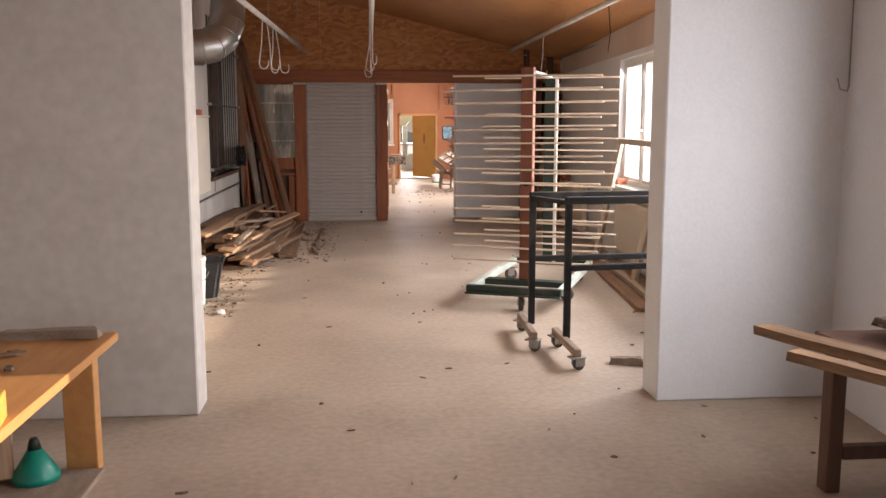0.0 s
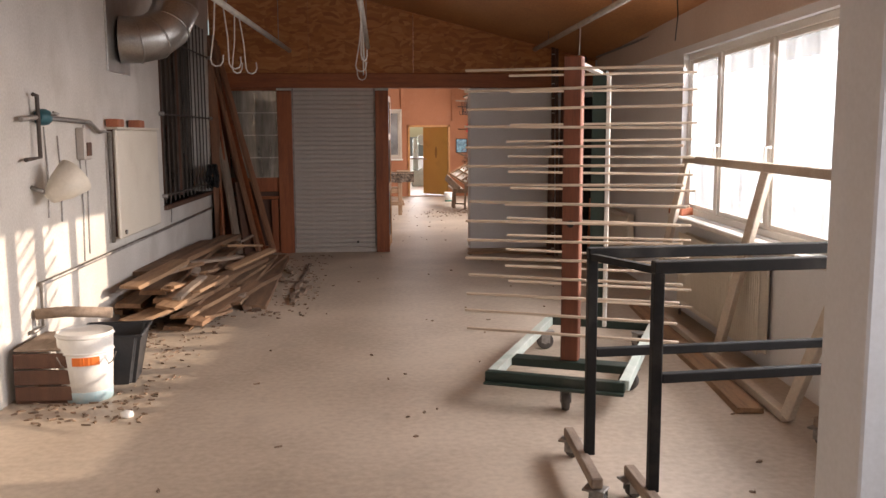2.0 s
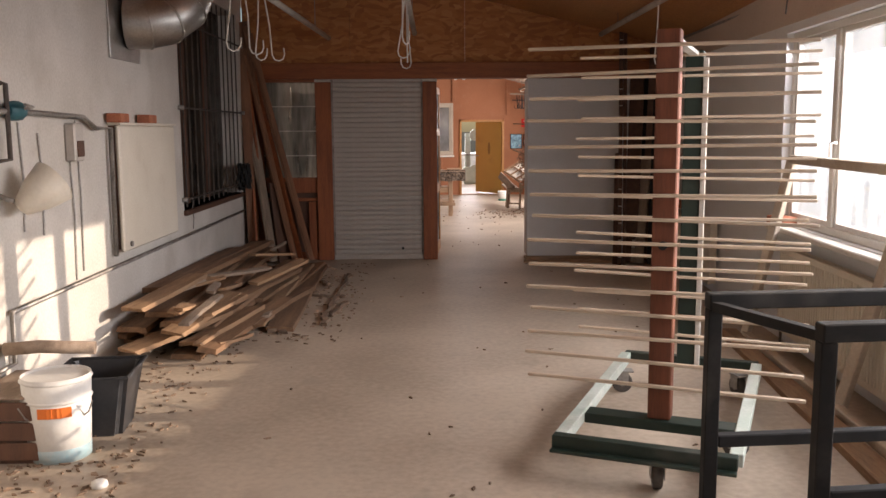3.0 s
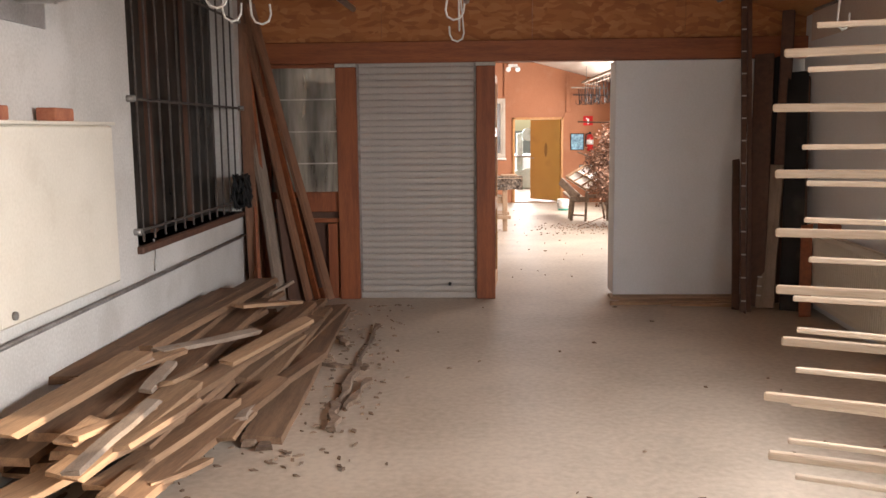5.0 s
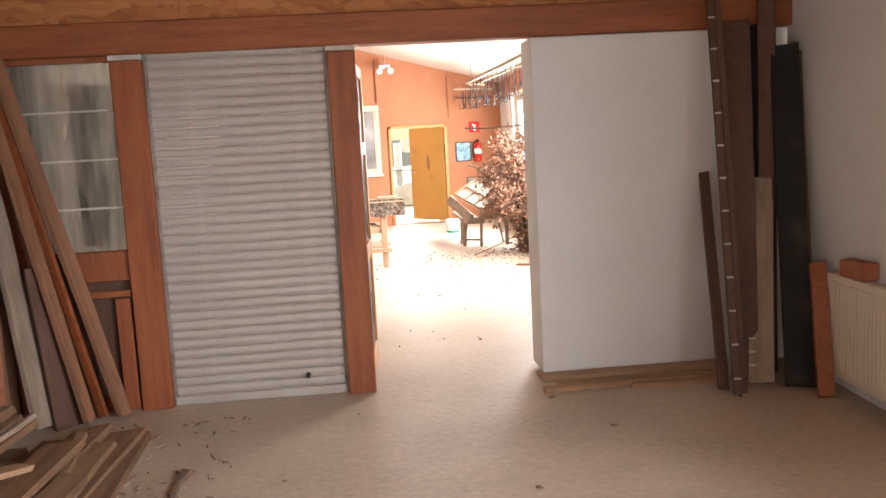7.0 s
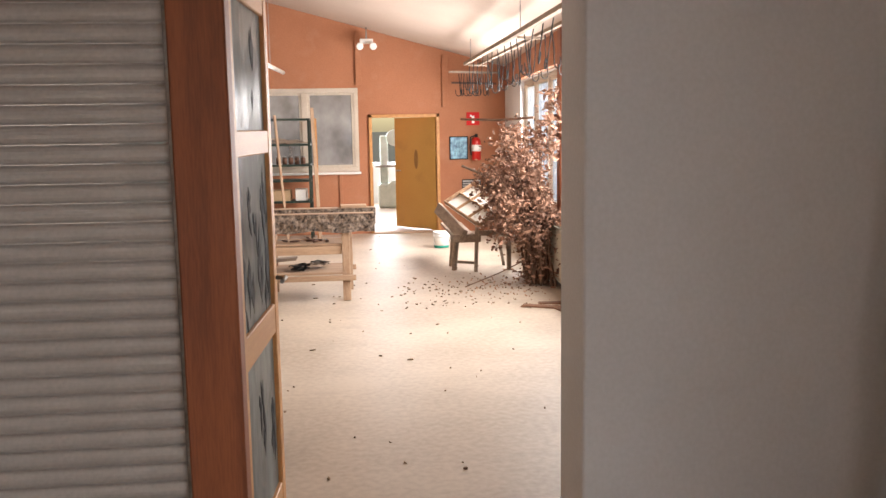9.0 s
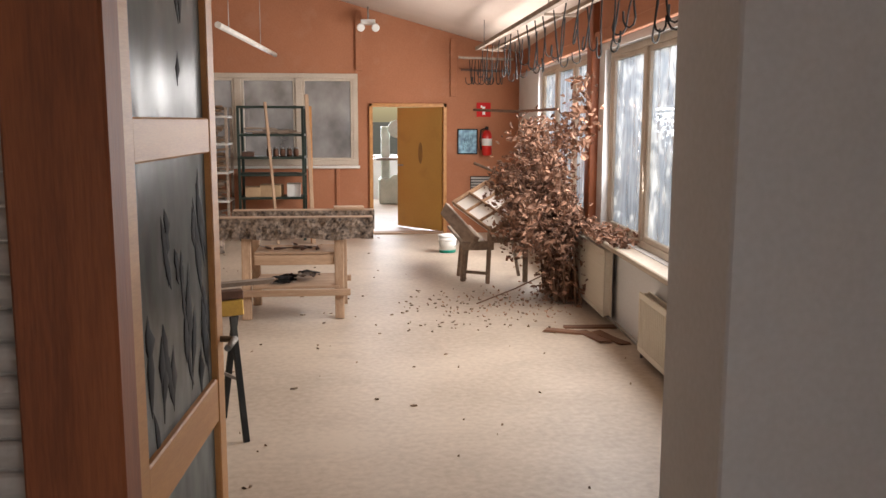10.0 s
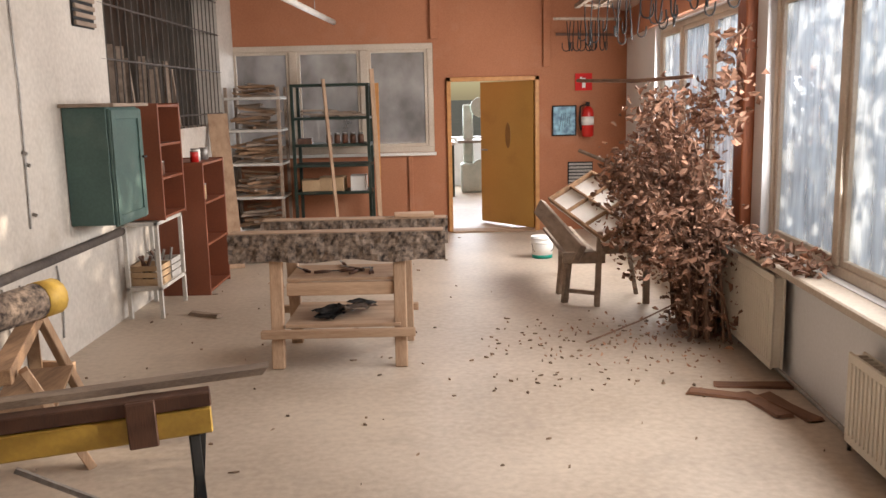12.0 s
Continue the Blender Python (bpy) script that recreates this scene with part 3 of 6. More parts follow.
# glazed side panel of the partition
sp = tagged(new("window_9"), "red-brown timber panel with wired glass", kind="structure")
f = bmesh.new()
bm_box(-2.2, 14.62, 0, -1.98, 14.72, 2.222, 0.005, into=f)
bm_box(-1.98, 14.62, 0.84, -1.33, 14.72, 1.03, 0.005, into=f)
bm_box(-1.98, 14.62, 2.19, -1.33, 14.72, 2.222, 0.002, into=f)
bm_box(-1.98, 14.63, 0.0, -1.33, 14.71, 0.1, 0.005, into=f)
part("window_frame", f, STAIN, sp)
part("panel", bm_box(-1.98, 14.67, 0.1, -1.33, 14.69, 0.84), DARK_WOOD, sp, "dark lower panel")
part("moulding", bm_box(-1.98, 14.6, 0.74, -1.34, 14.64, 0.78, 0.005), STAIN_H, sp)
part("moulding", bm_box(-1.44, 14.6, 0.02, -1.35, 14.64, 0.73, 0.005), STAIN, sp)
part("pane", bm_box(-1.98, 14.66, 1.03, -1.33, 14.668, 2.19), RIB_GLASS, sp, "ribbed wired glass")
for z in (1.3, 1.6, 1.9):
    part("muntin", bm_box(-1.98, 14.645, z - 0.006, -1.33, 14.662, z + 0.006), PALE_STEEL, sp)
part("curtain", bm_plank(1.0, 0.3, 0.02, 3, 0.004, 12, pose(-1.5, 14.8, 1.55, 90, 0, 0)), WHITE, sp, "dusty white sheeting behind the glass")

# glazed door leaf standing open in the doorway
dl = tagged(new("door_2"), "open pine door with smeared dark glass panes", kind="structure")
dl.matrix_world = pose(0.146, 14.7, 0, 0, 0, -3.7) @ pose(-0.215, -14.6, 0)
f = bmesh.new()
for y in (14.6, 15.3):
    bm_box(0.175, y, 0.02, 0.215, y + 0.075, 2.14, 0.004, into=f)
for z0, z1 in ((0.02, 0.16), (0.8, 0.92), (1.53, 1.62), (2.06, 2.14)):
    bm_box(0.177, 14.675, z0, 0.213, 15.3, z1, 0.004, into=f)
part("door_frame", f, ORANGE_WOOD, dl)
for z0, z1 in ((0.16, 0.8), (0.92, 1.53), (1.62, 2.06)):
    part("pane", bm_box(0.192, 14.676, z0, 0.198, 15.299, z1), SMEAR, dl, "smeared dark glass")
rr = random.Random(8)
splash = bmesh.new()
for y, z, n_ in ((14.95, 1.28, 5), (15.08, 1.12, 8), (15.2, 1.3, 6), (15.22, 1.02, 7), (14.8, 1.05, 4), (14.9, 0.98, 4), (15.0, 0.5, 6), (15.2, 0.4, 5), (15.1, 1.82, 3)):
    for k in range(n_):
        u, v, h_ = y + rr.uniform(-0.05, 0.05), z + rr.uniform(-0.11, 0.11), rr.uniform(0.03, 0.11)
        lean = rr.uniform(-0.25, 0.4)
        pts = [(0.2005, u + lean * h_ * q + rr.uniform(-0.006, 0.006), v - h_ * q) for q in (-1, -0.5, 0, 0.5, 1)]
        bm_rod(pts, [0.001, rr.uniform(0.008, 0.022), rr.uniform(0.012, 0.034), rr.uniform(0.006, 0.02), 0.002], 8, splash)
for v in splash.verts:
    v.co.x = 0.1985 + (v.co.x - 0.1985) * 0.12
part("tar_splash", splash, BLACK, dl, "black runs of tar on the glass")
part("door_handle", bm_rod([(0.215, 15.34, 1.02), (0.255, 15.34, 1.02), (0.255, 15.24, 1.02)], 0.009), STEEL, dl, "steel lever handle")

# ochre door, ajar into the far room
yd = tagged(new("door_3"), "ochre painted door standing ajar in a narrow frame", kind="structure")
f = bmesh.new()
for x in (0.78, 1.83):
    bm_box(x - 0.025, 25.58, 0, x + 0.025, 25.7, 1.85, 0.004, into=f)
bm_box(0.755, 25.58, 1.8, 1.855, 25.7, 1.85, 0.004, into=f)
part("door_frame", f, ORANGE_WOOD, yd)
part("door_threshold", bm_box(0.8, 25.5, 0, 1.8, 25.75, 0.02, 0.004), PINE_X, yd)
LEAF_M = pose(1.8, 25.64, 0, 0, 0, 180 - 52)
part("leaf", bm_box(0, -0.02, 0.025, 0.97, 0.02, 1.8, 0.004, LEAF_M), YELLOW, yd)
part("grime_patch", bm_turned([(0.05, 0), (0.046, 0.003)], 20, LEAF_M @ pose(0.45, 0.02, 1.14, -90, 0, 0) @ Matrix.Diagonal((1, 3.2, 1, 1))), GRIME, yd, "dark worn hand patch")
part("door_handle", bm_rod([LEAF_M @ Vector(p) for p in ((0.9, 0.02, 0.95), (0.9, 0.06, 0.95), (0.8, 0.06, 0.95))], 0.01), STEEL, yd)

# ---- radiators ----


def radiator(m, length, z0, z1, label):
    r = thing("radiator", label, "radiator", m, "wall radiators")
    front = part("front_panel", bm_box(-0.1, 0, z0, -0.085, length, z1, 0.004), RADIATOR, r)
    first_rib = None
    for i in range(int(length / 0.04)):
        if first_rib is None:
            rib = first_rib = part("rib", bm_box(-0.106, 0.015, z0 + 0.04, -0.099, 0.037, z1 - 0.04, 0.003), RADIATOR, front)
        else:
            rib = first_rib.copy()
            scene.collection.objects.link(rib)
        rib.matrix_local = pose(0, i * 0.04, 0)
    part("rear_panel", bm_box(-0.04, 0, z0, -0.025, length, z1, 0.004), RADIATOR, r)
    first_fin = None
    for i in range(int(length / 0.05)):
        if first_fin is None:
            fin = first_fin = part("fin", bm_box(-0.083, 0.01, z1 - 0.012, -0.042, 0.018, z1), RADIATOR, r)
        else:
            fin = first_fin.copy()
            scene.collection.objects.link(fin)
        fin.matrix_local = pose(0, i * 0.05, 0)
    for y in (0.003, length - 0.012):
        part("side_panel", bm_box(-0.084, y, z0 + 0.01, -0.041, y + 0.009, z1 - 0.014), RADIATOR, r)
    part("pipe", bm_rod([(-0.06, length + 0.03, 0.0), (-0.06, length + 0.03, z0 + 0.06), (-0.06, length, z0 + 0.06)], 0.011, 8), STEEL, r)
    for y in (0.2, length - 0.2):
        part("bracket", bm_box(-0.024, y - 0.015, z0 + 0.05, 0.0, y + 0.015, z1 - 0.05), STEEL, r)
    return r


radiator(WALL_1 @ pose(0, 3.1, 0), 1.9, 0.12, 0.74, "cream panel radiator under the window")
radiator(WALL_1 @ pose(0, 7.0, 0), 1.88, 0.1, 0.71, "cream ribbed radiator under the white wall")
radiator(WALL_2 @ pose(-0.02, -2.05, 0), 1.27, 0.06, 0.47, "low cream radiator under the dusty window")
radiator(WALL_2 @ pose(-0.02, 0.25, 0), 1.15, 0.06, 0.6, "cream radiator beside the dried plant")
solid("skirting_pipe", bm_rod([(-0.06, -4.3, 0.05), (-0.06, 6.0, 0.05)], 0.012, 8), STEEL, "rusty heating pipe along the wall base", "pipe", WALL_2)

# flat heater panel on the plaster wall
hp = thing("wall_heater", "flat cream heater panel on the plaster wall", "heater", pose(-2.2, 10.02, 0))
part("front_panel", bm_box(0.05, 0, 0.74, 0.085, 1.33, 1.65, 0.012), RADIATOR, hp)
part("top_plate", bm_box(0.0, -0.01, 1.652, 0.1, 1.34, 1.67, 0.003), RADIATOR, hp)
part("back_box", bm_box(0.0, 0.02, 0.76, 0.048, 1.31, 1.65), DARK_WOOD, hp)
part("knob", bm_rod([(0.086, 0.12, 0.79), (0.1, 0.12, 0.79)], 0.02), STEEL, hp)
for y in (10.08, 10.72):
    solid("brick", bm_box(-0.05, -0.12, 0, 0.05, 0.12, 0.065, 0.006), BRICK, "red brick lying on the heater panel", "brick", pose(-2.14, y, 1.67, 0, 0, 5), "bricks on the heater")

# duct
du = thing("ventilation_duct", "galvanised ventilation duct elbow fixed to the wall", "duct")
part("wall_plate", bm_box(-2.2, 10.13, 2.13, -2.185, 10.78, 2.95, 0.003), ZINC, du, "grey sheet-steel plate")
path = [(-2.18, 10.5, 2.42), (-2.05, 10.52, 2.42), (-1.93, 10.58, 2.45), (-1.83, 10.7, 2.55), (-1.78, 10.83, 2.72), (-1.77, 10.92, 2.95), (-1.77, 10.95, 3.6)]
part("elbow", bm_rod(path[:6], 0.2, 20, ends=False), ZINC, du)
part("riser", bm_rod(path[5:], 0.195, 20), ZINC, du)
for i in (1, 2, 3, 4):
    a, c = Vector(path[i]), (Vector(path[i + 1]) - Vector(path[i])).normalized()
    part("seam", bm_rod([a - c * 0.008, a + c * 0.008], 0.205, 20), ZINC, du)

# pipes and cables on the plaster wall
solid("wall_pipe", bm_rod([(-2.17, 8.2, 0.36), (-2.17, 8.39, 0.36), (-2.17, 8.39, 0.64), (-2.17, 14.5, 0.66)], 0.014, 8), STEEL, "thin heating pipe along the plaster wall", "pipe")
solid("wall_pipe", bm_rod([(-2.16, 8.2, 1.7), (-2.16, 8.5, 1.72), (-2.16, 9.5, 1.7), (-2.16, 9.7, 1.63), (-2.16, 9.98, 1.63), (-2.17, 9.98, 0.72)], 0.017, 8), STEEL, "rusty gas pipe with a bend", "pipe")
solid("wall_pipe", bm_rod([(-2.15, 8.4, 1.86), (-2.15, 8.46, 1.86), (-2.15, 8.46, 1.46), (-2.15, 8.22, 1.45)], 0.014, 8), RUST, "rusty stub pipe beside the gas valve", "pipe")
va = thing("pipe_valve", "blue-green valve on the gas pipe", "valve")
part("body", bm_rod([(-2.16, 8.48, 1.72), (-2.16, 8.54, 1.72), (-2.16, 8.6, 1.72), (-2.16, 8.66, 1.72)], [0.03, 0.055, 0.055, 0.03]), shade("teal paint", (0.03, 0.13, 0.16), (0.02, 0.09, 0.11), 5, 0.5, 0.02), va)
part("lever", bm_rod([(-2.11, 8.57, 1.73), (-2.06, 8.57, 1.74), (-2.05, 8.45, 1.75)], 0.008, 6), STEEL, va)
for y, z0, z1 in ((9.33, 0.66, 1.5), (9.45, 0.7, 1.68), (8.66, 1.05, 1.66), (12.1, 0.68, 0.9), (8.9, 1.0, 1.6)):
    solid("cable", bm_rod([(-2.193, y, z0), (-2.19, y + 0.02, (z0 + z1) / 2), (-2.193, y, z1)], 0.006, 6), STEEL, "grey cable fixed to the plaster wall", "cable", group="wall cables")
jb = thing("junction_box", "grimy grey junction box on the wall", "electrical box")
part("box", bm_box(-2.2, 9.28, 1.42, -2.13, 9.42, 1.66, 0.01), SHUTTER, jb)
part("cover", bm_box(-2.13, 9.3, 1.45, -2.12, 9.4, 1.55, 0.004), DARK_WOOD, jb)
fl = thing("flood_lamp", "cream flood lamp tilted on the wall", "lamp")
part("housing", bm_turned([(0.02, 0), (0.05, 0.01), (0.1, 0.12), (0.13, 0.24), (0.11, 0.245), (0.08, 0.14), (0.02, 0.03)], 20, pose(-2.1, 8.42, 1.2, 55, 0, 140)), RADIATOR, fl)
part("bracket", bm_rod([(-2.2, 8.4, 1.27), (-2.12, 8.4, 1.24)], 0.015, 8), STEEL, fl)
solid("wall_shelf", bm_rod([(-2.18, 8.3, 0.46), (-2.0, 8.32, 0.47), (-1.72, 8.36, 0.45)], 0.035, 10), GREY_WOOD, "grey wooden peg sticking out of the wall", "peg")
bu = bmesh.new()
rr = random.Random(3)
for i in range(14):
    a = rr.uniform(0, 6.28)
    bm_rod([(-2.12 + 0.05 * math.cos(a + q) + rr.uniform(-0.02, 0.02), 14.1 + 0.13 * math.cos(q + i), 1.08 + 0.15 * math.sin(q + i * 0.7)) for q in (0, 1.05, 2.1, 3.15, 4.2, 5.25, 6.28)], 0.012, 5, bu)
solid("wire_coil", bu, BLACK, "tangled black wire coil hanging on the grille", "wire coil")

# ---- ceiling rails with hanging hooks ----


def hook_bm(drop, bend=0.05, r=0.006):
    pts = [(0, 0, 0), (0.01, 0, -drop * 0.5), (0, 0, -drop)] + [(bend * (1 - math.cos(a)) / 1, 0, -drop - bend * math.sin(a)) for a in (0.8, 1.57, 2.3, 3.1)] + [(bend * 2, 0, -drop + 0.05)]
    return bm_rod(pts, r, 6)


def rail(name, p, q, material, label, r=0.028):
    t = thing(name, label, "rail")
    part("tube", bm_rod([p, q], r, 10), material, t)
    for f_ in (0.12, 0.5, 0.88):
        a = Vector(p).lerp(Vector(q), f_)
        part("hanger", bm_rod([a, (a.x, a.y, 2.62 + 0.25 * (2.9 - a.x))], 0.004, 5), STEEL, t)
    return t


rail("hanging_rail", (-1.4, 6.5, 2.7), (-1.13, 14.45, 2.7), PALE_STEEL, "pale tube rail hung below the plywood ceiling")
rail("hanging_rail", (-0.13, 6.5, 2.78), (-0.1, 14.2, 2.72), PALE_STEEL, "pale tube rail hung in the middle of the ceiling")
rail("hanging_rail", (2.1, 6.5, 2.7), (2.08, 14.2, 2.7), PALE_STEEL, "pale tube rail hung near the windows")
h0 = solid("wire_hook", hook_bm(0.46), PALE_STEEL, "pale bent wire hook hanging from a rail", "hook", pose(-1.28, 10.0, 2.67, 0, 6, 20), "hooks on the rails")
for x, y, z, ry, rz in ((-1.27, 10.35, 2.67, -4, 10), (-1.25, 10.8, 2.67, 5, 40), (-1.24, 11.0, 2.67, -6, 15), (-0.12, 11.3, 2.72, 8, 0), (-0.12, 11.8, 2.72, -5, 90), (-0.12, 12.3, 2.7, 3, 200), (-0.11, 10.3, 2.74, 0, 60), (2.09, 11.6, 2.67, 4, 30)):
    copy_thing(h0, pose(x, y, z, 0, ry, rz))
wh = solid("wire_hook", bm_rod([(2.45, 4.93, 2.45), (2.45, 4.92, 1.78), (2.43, 4.9, 1.75), (2.39, 4.9, 1.76), (2.37, 4.9, 1.82)], 0.004, 6), STEEL, "thin wire hook hanging beside the white pier", "hook")
solid("ceiling_conduit", bm_rod([(2.62, 6.0, 2.6), (2.8, 10.5, 2.59), (2.9, 14.2, 2.6)], 0.012, 6), STEEL, "thin conduit along the top of the window wall", "conduit")
solid("hanging_cable", bm_rod([(2.3, 9.3, 2.77), (2.33, 9.32, 2.5), (2.3, 9.28, 2.3)], 0.005, 5), BLACK, "thin cable hanging by the windows", "cable")

# ---- peg rack on wheels ----
RACK = pose(1.37, 8.25, 0, 0, 0, -23)
rk = thing("drying_rack", "tall drying rack with pale sticks on a wheeled steel base", "rack", RACK)
part("front_channel", bm_box(-0.42, -0.86, 0.14, 0.4, -0.8, 0.2, 0.004), GREEN, rk, "dark green steel channel")
part("front_flange", bm_box(-0.42, -0.9, 0.13, 0.4, -0.862, 0.145, 0.003), GREEN, rk)
part("rear_channel", bm_box(-0.4, 0.8, 0.14, 0.4, 0.86, 0.2, 0.004), GREEN, rk, "dark green steel channel")
part("cross_beam", bm_box(-0.36, -0.46, 0.14, 0.36, -0.34, 0.19, 0.004), GREEN, rk)
for x in (-0.42, 0.36):
    part("side_channel", bm_box(x, -0.8, 0.14, x + 0.06, 0.8, 0.2, 0.004), PALE_GREEN, rk, "pale green steel channel")
part("front_post", bm_box(-0.055, -0.43, 0.19, 0.055, -0.34, 2.06, 0.006), RACK_RED, rk, "red-brown timber post")
part("rear_post", bm_box(-0.05, 0.58, 0.2, 0.05, 0.68, 2.04, 0.005), GREEN, rk, "dark green steel post")
part("rear_post_strip", bm_box(0.052, 0.57, 0.2, 0.08, 0.6, 2.0, 0.003), PALE_STEEL, rk)
part("top_brace", bm_beam((0, -0.34, 2.03), (0, 0.58, 2.02), 0.05, 0.02), PALE_STEEL, rk)
part("bolt", bm_rod([(0.0, -0.431, 1.05), (0.0, -0.45, 1.05)], 0.022, 10), BLACK, rk)
stick = [part("stick", bm_box(-0.66, -0.011, -0.008, 0.66, 0.011, 0.008, 0.003), STICK, rk)]
stick[0].matrix_local = pose(0, -0.445, 0.36)
rr = random.Random(21)
for row, y in ((0, -0.445), (1, 0.565)):
    for i in range(15):
        if row == 0 and i == 0:
            continue
        o = stick[0].copy()
        scene.collection.objects.link(o)
        o.matrix_local = pose(rr.uniform(-0.02, 0.02), y, 0.36 + i * 0.116 + (0.03 if row else 0), 0, rr.uniform(-0.8, 0.8), rr.uniform(-1, 1))


def caster(parent, x, y, top, r=0.065, spin=0.0):
    m = pose(x, y, 0, 0, 0, spin)
    c = part("caster", bm_box(-0.04, -0.05, top - 0.012, 0.04, 0.05, top - 0.001, 0.003, m), STEEL, parent)
    for s in (-0.032, 0.028):
        part("fork", bm_box(s, -0.02, r * 0.8, s + 0.004, 0.045, top - 0.012, 0, m), STEEL, c)
    part("wheel", bm_rod([m @ Vector((-0.022, 0.015, r)), m @ Vector((-0.016, 0.015, r)), m @ Vector((0.016, 0.015, r)), m @ Vector((0.022, 0.015, r))], [r * 0.85, r, r, r * 0.85], 18), RUBBER, c)
    part("hub", bm_rod([m @ Vector((-0.027, 0.015, r)), m @ Vector((0.027, 0.015, r))], r * 0.35, 10), STEEL, c)
    return c


for x, y, s in ((0.06, -0.83, 15), (0.37, -0.3, 80), (0.3, 0.75, 40), (-0.36, 0.6, 110)):
    caster(rk, x, y, 0.14, 0.062, s)

# ---- black push cart ----
ct = thing("push_cart", "black chipped steel cart frame on wooden feet with casters", "cart")
for (xa, ya), (xb, yb) in (((1.15, 5.98), (2.22, 6.08)), ((0.99, 6.42), (2.3, 6.52))):
    part("post", bm_box(xa - 0.022, ya - 0.022, 0.13, xa + 0.022, ya + 0.022, 1.04, 0.003), BLACK, ct)
    part("post", bm_box(xb - 0.022, yb - 0.022, 0.13, xb + 0.022, yb + 0.022, 1.04, 0.003), BLACK, ct)
    part("top_rail", bm_beam((xa - 0.022, ya, 1.065), (xb + 0.022, yb, 1.065), 0.05, 0.05, bevel=0.004), BLACK, ct)
    part("lower_rail", bm_beam((xa + 0.022, ya, 0.61), (xb - 0.022, yb, 0.61), 0.04, 0.04, bevel=0.004), BLACK, ct)
for (xa, ya), (xb, yb) in (((1.14, 5.64), (1.13, 6.22)), ((0.95, 6.13), (0.97, 6.74)), ((2.22, 5.75), (2.21, 6.3)), ((2.3, 6.28), (2.29, 6.8))):
    part("foot", bm_beam((xa, ya - 0.03, 0.115), (xb, yb + 0.03, 0.115), 0.05, 0.05, bevel=0.006), GREY_WOOD, ct, "worn wooden foot")
    for x, y in ((xa, ya), (xb, yb)):
        caster(ct, x, y, 0.09, 0.036, 25 * x * 10)
part("end_rail", bm_beam((1.15, 6.0, 1.05), (0.99, 6.4, 1.05), 0.03, 0.03), BLACK, ct)

# ---- old window frame leaning on the wall, long board ----
of = thing("old_window_frame", "old pale wooden window frame leaning against the wall", "window frame")
P = [(2.5, 10.3, 0.03), (2.66, 9.95, 1.38), (2.44, 6.6, 1.37), (2.28, 7.15, 0.03), (2.4, 8.5, 0.03), (2.54, 8.1, 1.37)]
for a, c in ((0, 1), (2, 3), (4, 5)):
    part("stile", bm_beam(P[a], P[c], 0.05, 0.07, bevel=0.005), DIRTY_FRAME, of)
part("top_rail", bm_beam(P[1], P[2], 0.06, 0.06, bevel=0.005), DIRTY_FRAME, of)
part("bottom_rail", bm_beam(P[0], P[3], 0.06, 0.055, bevel=0.005), DIRTY_FRAME, of)
solid("floor_board", bm_plank(3.2, 0.16, 0.035, 11, 0.006), PINE, "long pine board lying along the wall", "board", pose(2.28, 8.9, 0.0, 0, 0, -5))
solid("sill_brick", bm_box(-0.06, -0.12, 0, 0.06, 0.12, 0.07, 0.008), BRICK, "red brick on the window sill", "brick", WALL_1 @ pose(-0.03, 5.2, 0.875, 0, 0, 12))
solid("radiator_brick", bm_box(-0.05, -0.12, 0, 0.05, 0.12, 0.1, 0.012), BRICK, "rounded red stone on the radiator", "stone", WALL_1 @ pose(-0.06, 8.55, 0.714, 0, 0, 6))
solid("floor_wedge", bm_plank(0.22, 0.08, 0.045, 4, 0.01), GREY_WOOD, "short offcut beside the white pier", "offcut", pose(1.5, 5.75, 0.0, 0, 0, 70))

# ---- timber in the corners ----
rr = random.Random(31)
for i, (xb, yb, xt, zt, w) in enumerate(((-1.42, 14.46, -2.1, 2.75, 0.1), (-1.53, 14.4, -2.12, 2.6, 0.06), (-1.6, 14.36, -2.14, 2.5, 0.09), (-1.85, 14.3, -2.15, 1.95, 0.14), (-1.72, 14.5, -2.13, 2.85, 0.12),
                                         (-1.98, 14.42, -2.16, 2.3, 0.16), (-2.08, 14.3, -2.17, 2.6, 0.12), (-1.92, 14.5, -2.15, 1.6, 0.12), (-2.1, 14.46, -2.17, 2.9, 0.14), (-2.06, 14.2, -2.165, 1.3, 0.2))):
    d = Vector((xt, 14.54, zt)) - Vector((xb, yb, 0.03))
    solid("leaning_plank", bm_plank(d.length, w, 0.03, 40 + i, 0.006, 8), (BROWN, STAIN, BROWN, GREY_WOOD)[i % 4], "brown plank leaning in the corner by the grille", "plank",
          Matrix.Translation((Vector((xt, 14.54, zt)) + Vector((xb, yb, 0.03))) / 2) @ d.to_track_quat("Y", "Z").to_matrix().to_4x4() @ pose(0, 0, 0, 0, rr.uniform(-25, 25) + 90 * (i % 4 == 1), 0), "planks leaning in the corner")
solid("dark_board", bm_beam((-1.66, 14.42, 0.0), (-1.78, 14.52, 0.98), 0.34, 0.02), DARK_WOOD, "dark board standing behind the planks", "board")

